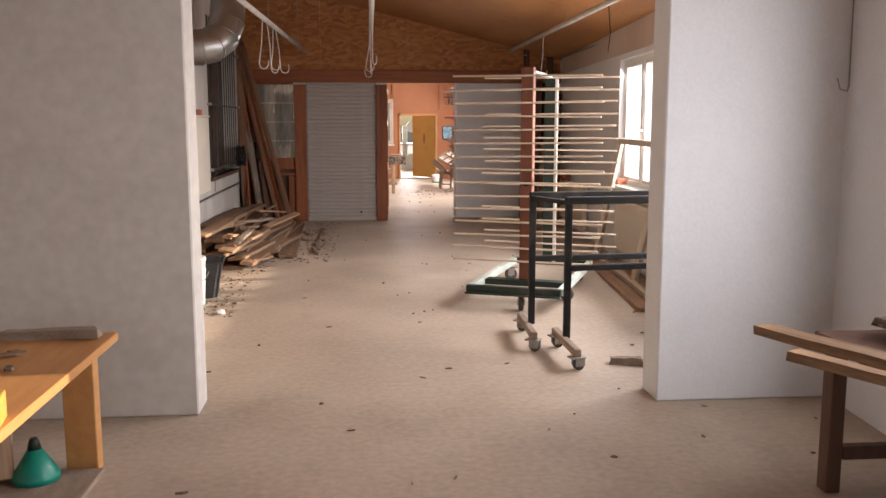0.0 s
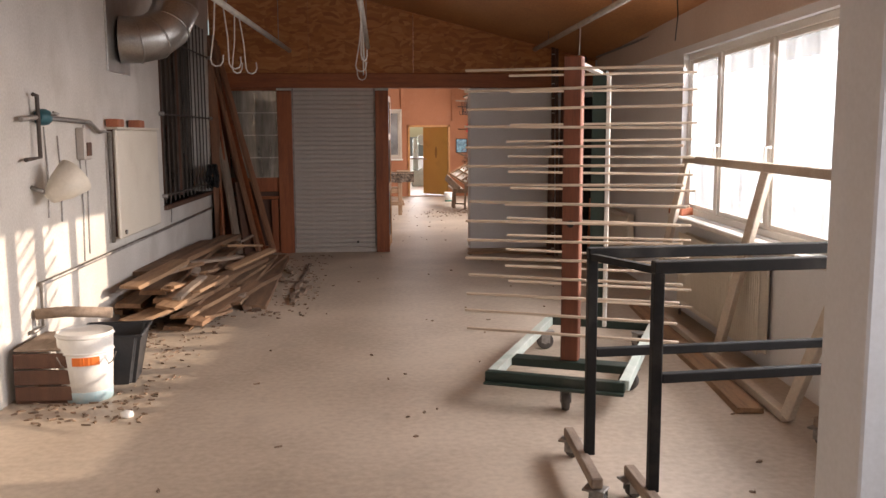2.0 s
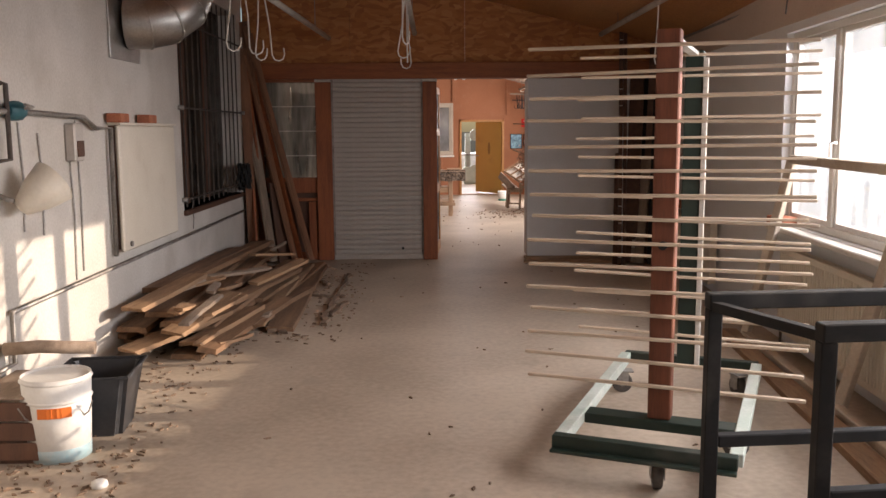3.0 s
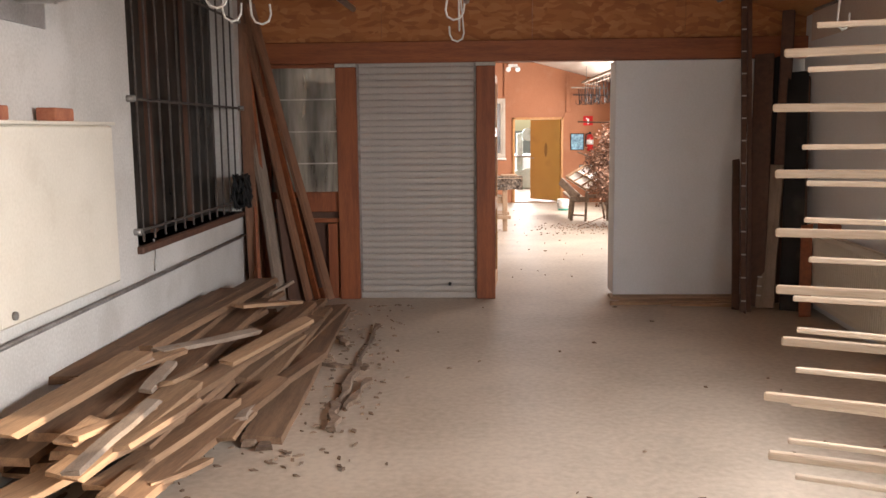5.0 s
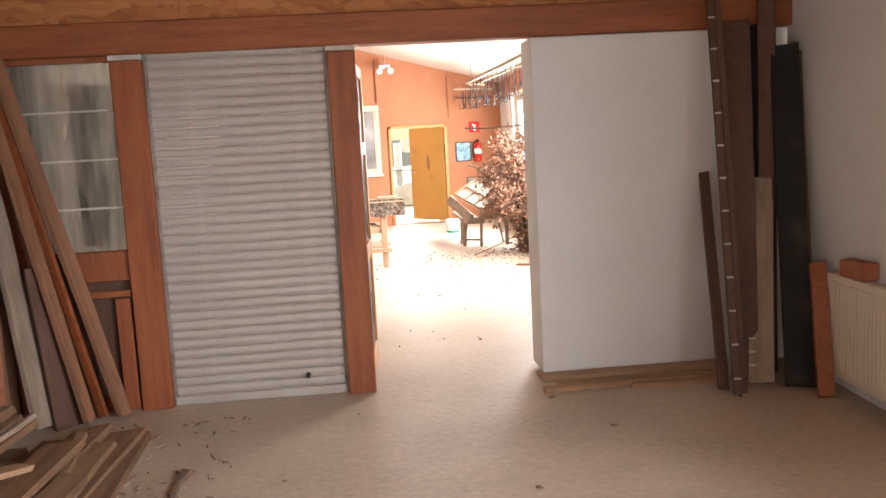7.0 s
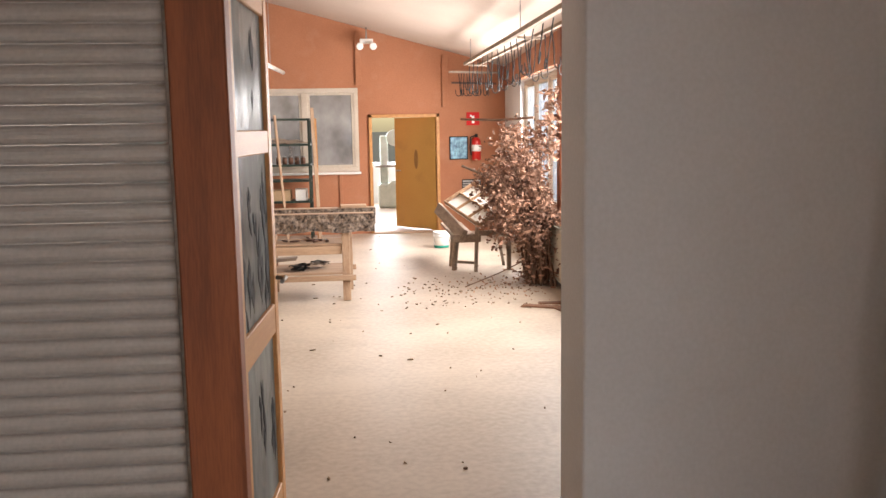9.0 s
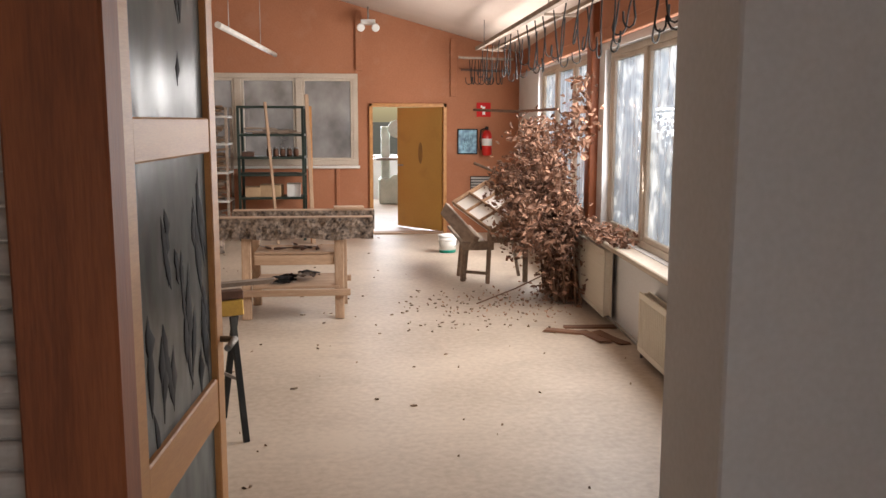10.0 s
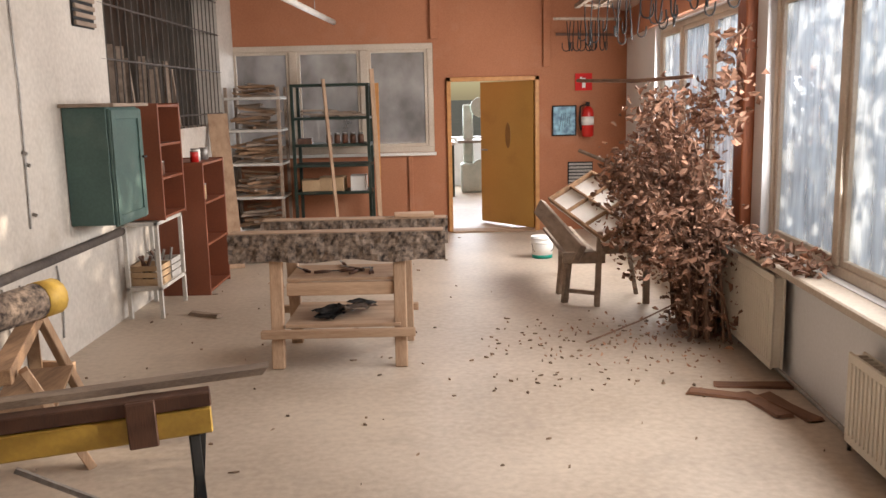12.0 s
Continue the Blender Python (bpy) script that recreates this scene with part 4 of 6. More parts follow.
CORNER = (
    (2.28, 13.87, 2.38, 14.5, 2.75, 0.05, DARK_WOOD, "thin dark pole with staples leaning beside the white wall"),
    (2.35, 13.95, 2.43, 14.5, 2.8, 0.045, DARK_WOOD, "thin dark batten leaning beside the white wall"),
    (2.46, 14.15, 2.6, 14.55, 2.26, 0.17, DARK_WOOD, "wide dark brown board leaning in the corner"),
    (2.54, 14.1, 2.67, 14.38, 1.25, 0.16, GREY_WOOD, "brown board edged with staples"),
    (2.66, 14.25, 2.8, 14.55, 2.62, 0.11, DARK_WOOD, "tall brown board leaning in the corner"),
    (2.7, 13.92, 2.87, 14.45, 2.08, 0.18, BLACK, "tall black board leaning in the corner"),
    (2.26, 14.02, 2.38, 14.57, 1.3, 0.07, DARK_WOOD, "short dark board against the white wall"),
    (2.75, 13.72, 2.83, 13.97, 0.76, 0.1, STAIN, "short red-brown board by the radiator"),
    (2.82, 14.02, 2.94, 14.45, 2.03, 0.08, DARK_WOOD, "narrow dark board in the corner"),
    (2.58, 14.36, 2.73, 14.6, 2.24, 0.13, BLACK, "black board behind the brown boards"))
for i, (xb, yb, xt, yt, zt, w, mat, lab) in enumerate(CORNER):
    a, c = Vector((xb, yb, 0.01)), Vector((xt, yt, zt))
    ob = solid("leaning_board", bm_plank((c - a).length, w, 0.025, 70 + i, 0.003, 6), mat, lab, "board", Matrix.Translation((a + c) / 2) @ (c - a).to_track_quat("Y", "Z").to_matrix().to_4x4(), "boards in the corner")
    if i in (0, 3):
        for k in range(14):
            s_ = part("staple", bm_box(-0.02, -0.006, 0, 0.02, 0.006, 0.004), PALE_STEEL, ob)
            s_.matrix_local = pose(-w / 2 + 0.025, -(c - a).length / 2 + 0.1 + k * ((c - a).length - 0.2) / 13, 0.028)
for i, (x, y, l_, w, rz) in enumerate(((1.85, 14.38, 1.1, 0.09, 88), (1.7, 14.3, 1.0, 0.08, 91), (2.05, 14.25, 0.6, 0.12, 83))):
    solid("floor_board", bm_plank(l_, w, 0.03, 90 + i, 0.008), PINE, "reddish board lying along the white wall", "board", pose(x, y, 0.0, 0, 0, rz))

# ---- plank pile ----
rr = random.Random(77)
pile = [bm_plank(3.4, 0.22, 0.035, 1, 0.004, 14), bm_plank(2.9, 0.19, 0.03, 2, 0.006, 12), bm_plank(2.4, 0.25, 0.04, 3, 0.005, 10), bm_plank(1.7, 0.14, 0.035, 4, 0.007, 8), bm_plank(1.1, 0.17, 0.03, 5, 0.006, 6)]
pile = [link("pile_plank", b_, mat) for b_, mat in zip(pile, (AGED, PINE, AGED, AGED, PINE))]
for o in pile:
    tagged(o, "rough-sawn pine board in the low pile", "plank", "boards in the pile")
first = set()
for layer in range(7):
    columns = 6 if layer == 0 else 6 - layer + (layer > 3)
    for c in range(max(columns, 2)):
        kind = rr.choice((0, 0, 1, 1, 2, 3)) if layer < 6 else rr.choice((2, 3, 4))
        x = -2.06 + c * 0.165 + rr.uniform(-0.04, 0.04)
        lengths = (3.4, 2.9, 2.4, 1.7, 1.1)
        y = min(rr.uniform(11.4, 12.6), 14.05 - lengths[kind] / 2)
        y = max(y, 9.75 + lengths[kind] / 2 - rr.uniform(0, 0.25))
        m = pose(max(x, -2.06), y, 0.004 + layer * 0.056 + rr.uniform(0, 0.012), rr.uniform(-0.5, 0.5), rr.uniform(-5, 5), rr.uniform(-5.0, 5.0) - 2.5)
        if kind in first:
            copy_thing(pile[kind], m)
        else:
            pile[kind].matrix_world = m
            first.add(kind)
for i, (x, y, z, rx, ry, rz, kind) in enumerate(((-1.9, 10.25, 0.40, 3, 2, -9, 4), (-1.62, 10.2, 0.25, 4, 8, -8, 4), (-1.5, 10.35, 0.12, 2, -6, -14, 4), (-1.75, 10.0, 0.16, 3, 5, -22, 4), (-1.36, 10.6, 0.08, 2, 10, -9, 3), (-1.28, 11.3, 0.06, 1, -8, -12, 3), (-1.45, 11.7, 0.2, 1, 12, -10, 3), (-1.4, 12.3, 0.1, 1, 8, -6, 3))):
    if kind in first:
        copy_thing(pile[kind], pose(x, y, z, rx, ry, rz))
    else:
        pile[kind].matrix_world = pose(x, y, z, rx, ry, rz)
        first.add(kind)
rp = random.Random(55)
for i in range(26):
    solid("split_offcut", bm_plank(rp.uniform(0.25, 0.9), rp.uniform(0.04, 0.11), 0.022, 800 + i, 0.006, 5), PINE if i % 3 else GREY_WOOD, "splintered pine offcut on the board pile", "offcut",
          pose(rp.uniform(-2.0, -1.25), rp.uniform(9.75, 11.2) if i < 17 else rp.uniform(11.2, 13.6), rp.uniform(0.01, 0.12) if i % 2 else 0.36, rp.uniform(-6, 6), rp.uniform(-15, 15), rp.uniform(-34, 14)), "offcuts on the pile")
for i, (x0, y0, x1, y1, w) in enumerate(((-0.84, 13.4, -0.84, 12.0, 0.04), (-0.84, 12.05, -0.84, 11.3, 0.05), (-1.14, 12.2, -0.76, 12.08, 0.05), (-0.72, 11.8, -0.78, 11.2, 0.05), (-0.86, 11.3, -0.8, 10.85, 0.06), (-1.23, 11.5, -1.19, 10.6, 0.09), (-1.2, 10.9, -1.1, 10.55, 0.08), (-1.3, 12.6, -1.05, 12.3, 0.07), (-1.1, 13.0, -1.0, 12.7, 0.05), (-1.25, 12.9, -1.15, 12.6, 0.08))):
    d = Vector((x1 - x0, y1 - y0, 0))
    solid("bark_strip", bm_plank(d.length, w, 0.025, 120 + i, 0.02, 9), CHIP, "dark strip of bark lying on the floor", "bark", pose((x0 + x1) / 2, (y0 + y1) / 2, 0.0, 0, 0, math.degrees(math.atan2(d.y, d.x)) - 90), "bark strips on the floor")

# ---- bucket, tub, crate ----


def bucket(name, label, m, r0, r1, high, mat, band=None, foot=None):
    t = thing(name, label, "bucket", m)
    part("body", bm_turned([(0.0, 0.0), (r0, 0.0), (r1, high), (r1 - 0.006, high), (r0 - 0.006, 0.012), (0.0, 0.012)][1:-1], 28), mat, t)
    for z in (high - 0.02, high * 0.72):
        r = r0 + (r1 - r0) * z / high
        part("rim", bm_turned([(r, z - 0.008), (r + 0.008, z), (r, z + 0.008)], 28), mat, t)
    part("bail", bm_rod([(r1 * math.cos(a), r1 * math.sin(a) * 0.5 - r1 * 0.9, high * 0.72 - 0.13 * math.sin(a)) for a in (0, 0.5, 1.0, 1.57, 2.1, 2.6, 3.14)], 0.004, 6), STEEL, t, "wire bail")
    if band:
        for i, a in enumerate((-1.9, -1.62, -1.34)):
            r = r0 + (r1 - r0) * 0.6 + 0.003
            part("label", bm_box(-0.034, -0.002, high * 0.56, 0.034, 0.001, high * 0.68, 0, pose(r * math.cos(a), r * math.sin(a), 0, 0, 0, math.degrees(a) + 90)), band, t, "orange label")
    if foot:
        part("paint_run", bm_turned([(r0 + 0.002, 0.002), (r0 + 0.004, high * 0.16), (r0 + 0.003, high * 0.162)], 28), foot, t, "faded blue paint edge")
    return t


bucket("paint_bucket", "dirty white metal paint bucket with an orange label", pose(-1.77, 7.97, 0, 0, 0, 20), 0.145, 0.165, 0.42, WHITE, ORANGE, shade("faded blue", (0.3, 0.45, 0.5), (0.45, 0.5, 0.5), 6, 0.6, 0.02))
tb = thing("plastic_tub", "open black plastic tub on the floor", "tub", pose(-1.72, 8.38, 0, 0, 0, 6))
b = bmesh.new()
lo = [b.verts.new(c) for c in ((-0.14, -0.16, 0), (0.14, -0.16, 0), (0.14, 0.16, 0), (-0.14, 0.16, 0))]
hi = [b.verts.new(c) for c in ((-0.2, -0.22, 0.33), (0.2, -0.22, 0.33), (0.2, 0.22, 0.33), (-0.2, 0.22, 0.33))]
ih = [b.verts.new(c) for c in ((-0.19, -0.21, 0.33), (0.19, -0.21, 0.33), (0.19, 0.21, 0.33), (-0.19, 0.21, 0.33))]
il = [b.verts.new(c) for c in ((-0.13, -0.15, 0.01), (0.13, -0.15, 0.01), (0.13, 0.15, 0.01), (-0.13, 0.15, 0.01))]
b.faces.new(lo[::-1])
b.faces.new(il)
for r, s in ((lo, hi), (hi, ih), (ih, il)):
    for i in range(4):
        b.faces.new((r[i], r[(i + 1) % 4], s[(i + 1) % 4], s[i]))
bmesh.ops.bevel(b, geom=[e for e in b.edges if abs(e.verts[0].co.z - e.verts[1].co.z) > 0.2], offset=0.035, segments=3, affect="EDGES")
part("body", b, BLACK_PLASTIC, tb)
part("rim", bm_rod([(-0.205, -0.225, 0.33), (0.205, -0.225, 0.33), (0.205, 0.225, 0.33), (-0.205, 0.225, 0.33), (-0.205, -0.225, 0.33)], 0.01, 6), BLACK_PLASTIC, tb)
cr = thing("dark_crate", "dark grimy wooden crate by the plaster wall", "crate", pose(-2.0, 8.05, 0))
for i in range(3):
    part("slat", bm_box(0.17, -0.2, 0.02 + i * 0.1, 0.19, 0.3, 0.11 + i * 0.1, 0.004), DARK_WOOD, cr)
    part("slat", bm_box(-0.15, -0.22, 0.02 + i * 0.1, 0.19, -0.2, 0.11 + i * 0.1, 0.004), DARK_WOOD, cr)
part("bottom", bm_box(-0.15, -0.2, 0, 0.17, 0.3, 0.018), DARK_WOOD, cr)
part("board", bm_box(-0.15, -0.2, 0.32, 0.17, 0.3, 0.335, 0.003), GREY_WOOD, cr)
solid("rubble", bm_turned([(0.01, 0), (0.04, 0.005), (0.035, 0.03), (0.012, 0.04)], 7), WHITE, "small white lump of plaster on the floor", "rubble", pose(-1.42, 7.55, 0, 0, 0, 30))

# ---- entry room ----
wt = thing("work_table", "low varnished work table with wooden leg boards", "table")
part("tabletop", bm_box(-2.6, 2.0, 0.58, -1.35, 4.32, 0.62, 0.004), ORANGE_WOOD, wt)
for y in (4.18, 2.1):
    part("leg", bm_box(-1.57, y, 0.0, -1.43, y + 0.08, 0.58, 0.004), ORANGE_WOOD, wt)
    part("leg", bm_box(-2.5, y, 0.0, -2.36, y + 0.08, 0.58, 0.004), ORANGE_WOOD, wt)
part("apron", bm_box(-2.36, 4.2, 0.48, -1.57, 4.24, 0.58), ORANGE_WOOD, wt)
solid("base_board", bm_box(-2.5, 2.4, 0, -1.4, 4.17, 0.025, 0.004), GREY_WOOD, "dusty board lying under the table", "board")
solid("table_plank", bm_plank(0.42, 0.09, 0.04, 8, 0.008, 6), GREY_WOOD, "short plank on the table edge", "plank", pose(-1.62, 4.22, 0.62, 0, 0, 88))
rr = random.Random(14)
for i in range(9):
    solid("wood_scrap", bm_plank(rr.uniform(0.05, 0.16), rr.uniform(0.02, 0.05), 0.012, 200 + i, 0.01, 4), CHIP if i % 2 else PINE, "small wood scrap on the table", "wood scrap", pose(rr.uniform(-2.0, -1.5), rr.uniform(3.2, 4.0), 0.62, 0, 0, rr.uniform(0, 180)), "scraps on the table")
yt = thing("yellow_tray", "yellow plastic tray hanging over the table edge", "tray", pose(-1.55, 2.85, 0.62, 0, 0, 12))
part("bottom", bm_box(-0.3, -0.25, 0, 0.22, 0.25, 0.015, 0.003), YELLOW_TAPE, yt)
for q in ((-0.3, -0.25, 0.22, -0.235), (-0.3, 0.235, 0.22, 0.25), (0.205, -0.234, 0.22, 0.234), (-0.3, -0.234, -0.285, 0.234)):
    part("side", bm_box(q[0], q[1], 0.015, q[2], q[3], 0.09, 0.003), YELLOW_TAPE, yt)
for i, (x, y, rx, rz) in enumerate(((-1.78, 4.02, 25, 20), (-1.9, 3.95, 35, -15), (-2.0, 3.8, 20, 40), (-1.85, 3.7, 40, 10), (-2.1, 4.0, 30, 60))):
    solid("offcut", bm_box(-0.04, -0.03, 0, 0.04, 0.03, 0.3, 0.005), PINE_Z, "pine offcut leaning under the table", "offcut", pose(x, y, 0.04, -rx, 0, rz), "offcuts under the table")
fu = thing("funnel", "green plastic funnel standing upside down", "funnel", pose(-1.66, 4.06, 0.025))
part("cone", bm_turned([(0.1, 0), (0.1, 0.025), (0.03, 0.14), (0.024, 0.14), (0.09, 0.02)], 24), TEAL, fu)
part("spout", bm_turned([(0.03, 0.138), (0.022, 0.175), (0.015, 0.19)], 16), GREEN, fu)

be = thing("dark_bench", "dark wooden work bench loaded with planks", "bench")
part("bench_top", bm_box(1.72, 1.9, 0.64, 2.28, 3.78, 0.69, 0.006), DARK_WOOD, be)
for x, y in ((1.75, 3.66), (1.75, 2.0), (2.2, 3.66), (2.2, 2.0)):
    part("leg", bm_box(x, y, 0, x + 0.065, y + 0.08, 0.64, 0.004), DARK_WOOD, be)
part("stretcher", bm_box(1.83, 3.68, 0.14, 2.19, 3.73, 0.2, 0.004), DARK_WOOD, be)
for i, (x, y, z, w, l_, rz, mat) in enumerate(((1.78, 3.05, 0.695, 0.12, 1.5, 24, PINE), (1.7, 2.75, 0.695, 0.08, 1.3, 26, PINE), (2.1, 3.2, 0.735, 0.2, 1.0, 12, BARK))):
    solid("bench_plank", bm_plank(l_, w, 0.035, 300 + i, 0.012, 9), mat, "split plank with a rough edge on the bench", "plank", pose(x, y, z, 0, 0, rz), "planks on the bench")

# ---- second workshop ----
tt = thing("trestle", "pine trestle stand with two shelves carrying bark slabs", "trestle")
for x, y in ((-0.33, 20.17), (0.42, 20.17), (-0.31, 20.76), (0.44, 20.76)):
    lean = 0.08 if y < 20.5 else -0.08
    part("leg", bm_beam((x, y, 0.0), (x, y + lean, 0.7), 0.075, 0.055, bevel=0.005), PINE_Z, tt)
for y in (20.13, 20.8):
    part("rail", bm_box(-0.42, y - 0.02, 0.2, 0.51, y + 0.02, 0.25, 0.004), PINE_X, tt)
    part("rail", bm_box(-0.27, y + (0.09 if y < 20.5 else -0.13), 0.44, 0.38, y + (0.13 if y < 20.5 else -0.09), 0.52, 0.004), PINE_X, tt)
part("shelf", bm_box(-0.28, 20.16, 0.252, 0.42, 20.77, 0.275, 0.003), PINE_X, tt)
part("shelf", bm_box(-0.27, 20.24, 0.525, 0.38, 20.68, 0.545, 0.003), PINE_X, tt)
for i, (x0, x1, y, z0, z1) in enumerate(((-0.6, 0.7, 20.24, 0.66, 0.83), (-0.5, 0.72, 20.72, 0.68, 0.84))):
    b = bm_box(x0, y - 0.07, z0, x1, y + 0.07, z1)
    bmesh.ops.subdivide_edges(b, edges=[e for e in b.edges if abs(e.verts[0].co.x - e.verts[1].co.x) > 0.5], cuts=60)
    bmesh.ops.subdivide_edges(b, edges=[e for e in b.edges if abs(e.verts[0].co.z - e.verts[1].co.z) > 0.1], cuts=7, use_grid_fill=True)
    for v in b.verts:
        n_ = noise.noise(v.co * 14 + Vector((i * 9, 0, 0))) * 0.018 + noise.noise(v.co * 45) * 0.01
        if abs(v.co.z - z1) > 0.005:
            v.co.y += n_ * (1 if v.co.y > y else -1) * 1.3
            v.co.z += noise.noise(Vector((v.co.x * 4, i * 5, 0))) * 0.02 * (z1 - v.co.z) / (z1 - z0)
    slab = thing("bark_slab", "heavy log slab with rough dark bark edge on the trestle", "log", group="bark slabs")
    part("bark", b, BARK, slab)
    part("sawn_face", bm_box(x0 + 0.01, y - 0.06, z1, x1 - 0.01, y + 0.06, z1 + 0.006), PINE_X, slab, "pale sawn top face")
solid("light_board", bm_box(-0.13, -0.06, 0, 0.13, 0.06, 0.025, 0.004), PINE_X, "pale board lying on the slabs", "board", pose(0.5, 20.72, 0.848, 0, 0, 3))
rr = random.Random(9)


def heap(name, label, category, m, parts_, spread, seed, mats, size=0.1):
    """A loose heap of rags and tools: folded scraps resting on each other."""
    r = random.Random(seed)
    t = thing(name, label, category, m)
    for i in range(parts_):
        b = bmesh.new()
        n_ = 6
        grid = [[b.verts.new(((u / n_ - 0.5) * size * 2, (v / n_ - 0.5) * size * 1.3, 0.012 + 0.03 * abs(noise.noise(Vector((u * 0.6 + i * 7, v * 0.6, seed)))))) for v in range(n_ + 1)] for u in range(n_ + 1)]
        for u in range(n_):
            for v in range(n_):
                b.faces.new((grid[u][v], grid[u + 1][v], grid[u + 1][v + 1], grid[u][v + 1])).smooth = True
        bmesh.ops.solidify(b, geom=b.faces[:], thickness=0.008)
        bmesh.ops.transform(b, matrix=pose(r.uniform(-1, 1) * spread, r.uniform(-0.12, 0.12), i * 0.008, 0, 0, r.uniform(0, 180)), verts=b.verts)
        part("fold", b, mats[i % len(mats)], t)
    return t


heap("tool_roll", "dark rags and leather scraps on the lower shelf", "rags", pose(0.05, 20.42, 0.276), 7, 0.13, 4, (CLOTH, CLOTH, GREY_WOOD, CLOTH), 0.09)
for i in range(9):
    x, y, a = rr.uniform(-0.2, 0.3), rr.uniform(20.3, 20.6), rr.uniform(0, 180)
    t = thing("hand_tool", "small chisel with a wooden handle on the shelf", "tool", pose(x, y, 0.556, 0, 0, a), "tools on the trestle shelf")
    part("handle", bm_rod([(0, 0, 0), (0.05, 0, 0), (0.1, 0, 0)], [0.009, 0.011, 0.008], 8), DARK_WOOD, t)
    part("blade", bm_box(0.1, -0.006, -0.003, 0.2, 0.006, 0.003), BLACK if i % 2 else STEEL, t)

# manger with tilted divided tray
mg = thing("feeding_trough", "old wooden trough with a tilted divided tray", "trough")
part("side_board", bm_beam((1.72, 21.55, 0.42), (1.56, 22.9, 0.62), 0.05, 0.14, bevel=0.006, spin=25), GREY_WOOD, mg)
part("bottom_board", bm_beam((1.75, 21.62, 0.38), (1.72, 22.9, 0.42), 0.26, 0.03, bevel=0.004), GREY_WOOD, mg)
part("end_board", bm_box(1.6, 21.58, 0.34, 1.92, 21.62, 0.43, 0.005), GREY_WOOD, mg)
for p, q in (((1.86, 21.6, 0), (1.88, 21.6, 0.58)), ((1.63, 22.06, 0), (1.66, 22.0, 0.42)), ((1.63, 21.75, 0), (1.66, 21.7, 0.4)), ((2.25, 21.65, 0), (2.25, 21.65, 0.46)), ((1.75, 22.85, 0), (1.75, 22.85, 0.42))):
    part("leg", bm_beam(p, q, 0.05, 0.04, bevel=0.004), GREY_WOOD, mg)
part("stretcher", bm_beam((1.64, 21.75, 0.1), (1.86, 21.62, 0.1), 0.03, 0.03), GREY_WOOD, mg)
part("stretcher", bm_beam((1.86, 21.6, 0.44), (2.27, 21.65, 0.44), 0.04, 0.06), GREY_WOOD, mg)
TRAY = pose(1.9, 21.5, 0.5, 10, -30, 8)
part("tray_bottom", bm_box(0, 0, 0, 0.46, 1.2, 0.015, 0.002, TRAY), WHITE, mg, "pale dusty tray bottom")
for q in ((0, 0, 0.46, 0.02), (0, 1.18, 0.46, 1.2), (0, 0.022, 0.02, 1.178), (0.44, 0.022, 0.46, 1.178)):
    part("tray_side", bm_box(q[0], q[1], 0.016, q[2], q[3], 0.06, 0.003, TRAY), PINE, mg)
for k in (0.4, 0.8):
    part("divider", bm_box(0.022, k - 0.008, 0.016, 0.438, k + 0.008, 0.045, 0.002, TRAY), PINE, mg)
part("divider", bm_box(0.22, 0.022, 0.016, 0.235, 1.178, 0.047, 0.002, TRAY), PINE, mg)
part("prop", bm_beam((2.25, 22.0, 0), (2.1, 22.0, 0.8), 0.04, 0.03), GREY_WOOD, mg)
bucket("small_bucket", "small white plastic bucket with a green label", pose(1.68, 23.75, 0), 0.1, 0.115, 0.22, WHITE, None, TEAL)

# dried plant
pl = thing("dried_plant", "huge dried brown plant slumped against the window", "plant")
rr = random.Random(12)
stems = bmesh.new()
tips = []
for i in range(46):
    bx, by = rr.uniform(2.32, 2.54), rr.uniform(20.4, 21.2)
    a = rr.uniform(0, 6.28)
    hgt = rr.uniform(0.6, 1.6)
    tx, ty = bx + rr.uniform(-0.43, 0.1), by + rr.uniform(-0.25, 0.75)
    pts = [(bx, by, 0.02), (bx + (tx - bx) * 0.2, by + (ty - by) * 0.3, hgt * 0.55), (tx, ty, hgt), (tx - rr.uniform(0, 0.25), ty + rr.uniform(-0.1, 0.15), hgt - rr.uniform(-0.1, 0.4))]
    pts = [(min(x, 2.55), y, max(z, 0.02)) for x, y, z in pts]
    bm_rod(pts, [0.011, 0.008, 0.005, 0.002], 5, stems)
    tips.append(pts)
part("stem_tangle", stems, TWIG, pl, "thin dry stems")


def leaf_mesh(centres, r, into):
    """Small curled dry leaves, each a folded blade, at given centres."""
    for c, s in centres:
        m = Matrix.Translation(c) @ Euler((r.uniform(0, 6.28), r.uniform(0, 6.28), r.uniform(0, 6.28))).to_matrix().to_4x4()
        k = r.uniform(0.2, 0.7)
        vs = [into.verts.new(m @ Vector(p)) for p in ((0, -s, 0), (s * 0.55, -s * 0.1, s * k), (s * 0.3, s * 0.7, s * k * 0.6), (0, s * 1.1, -s * 0.3), (-s * 0.35, s * 0.6, s * k * 0.7), (-s * 0.5, -s * 0.2, s * k))]
        for q in ((0, 1, 2), (0, 2, 3), (0, 3, 4), (0, 4, 5)):
            into.faces.new([vs[j] for j in q])


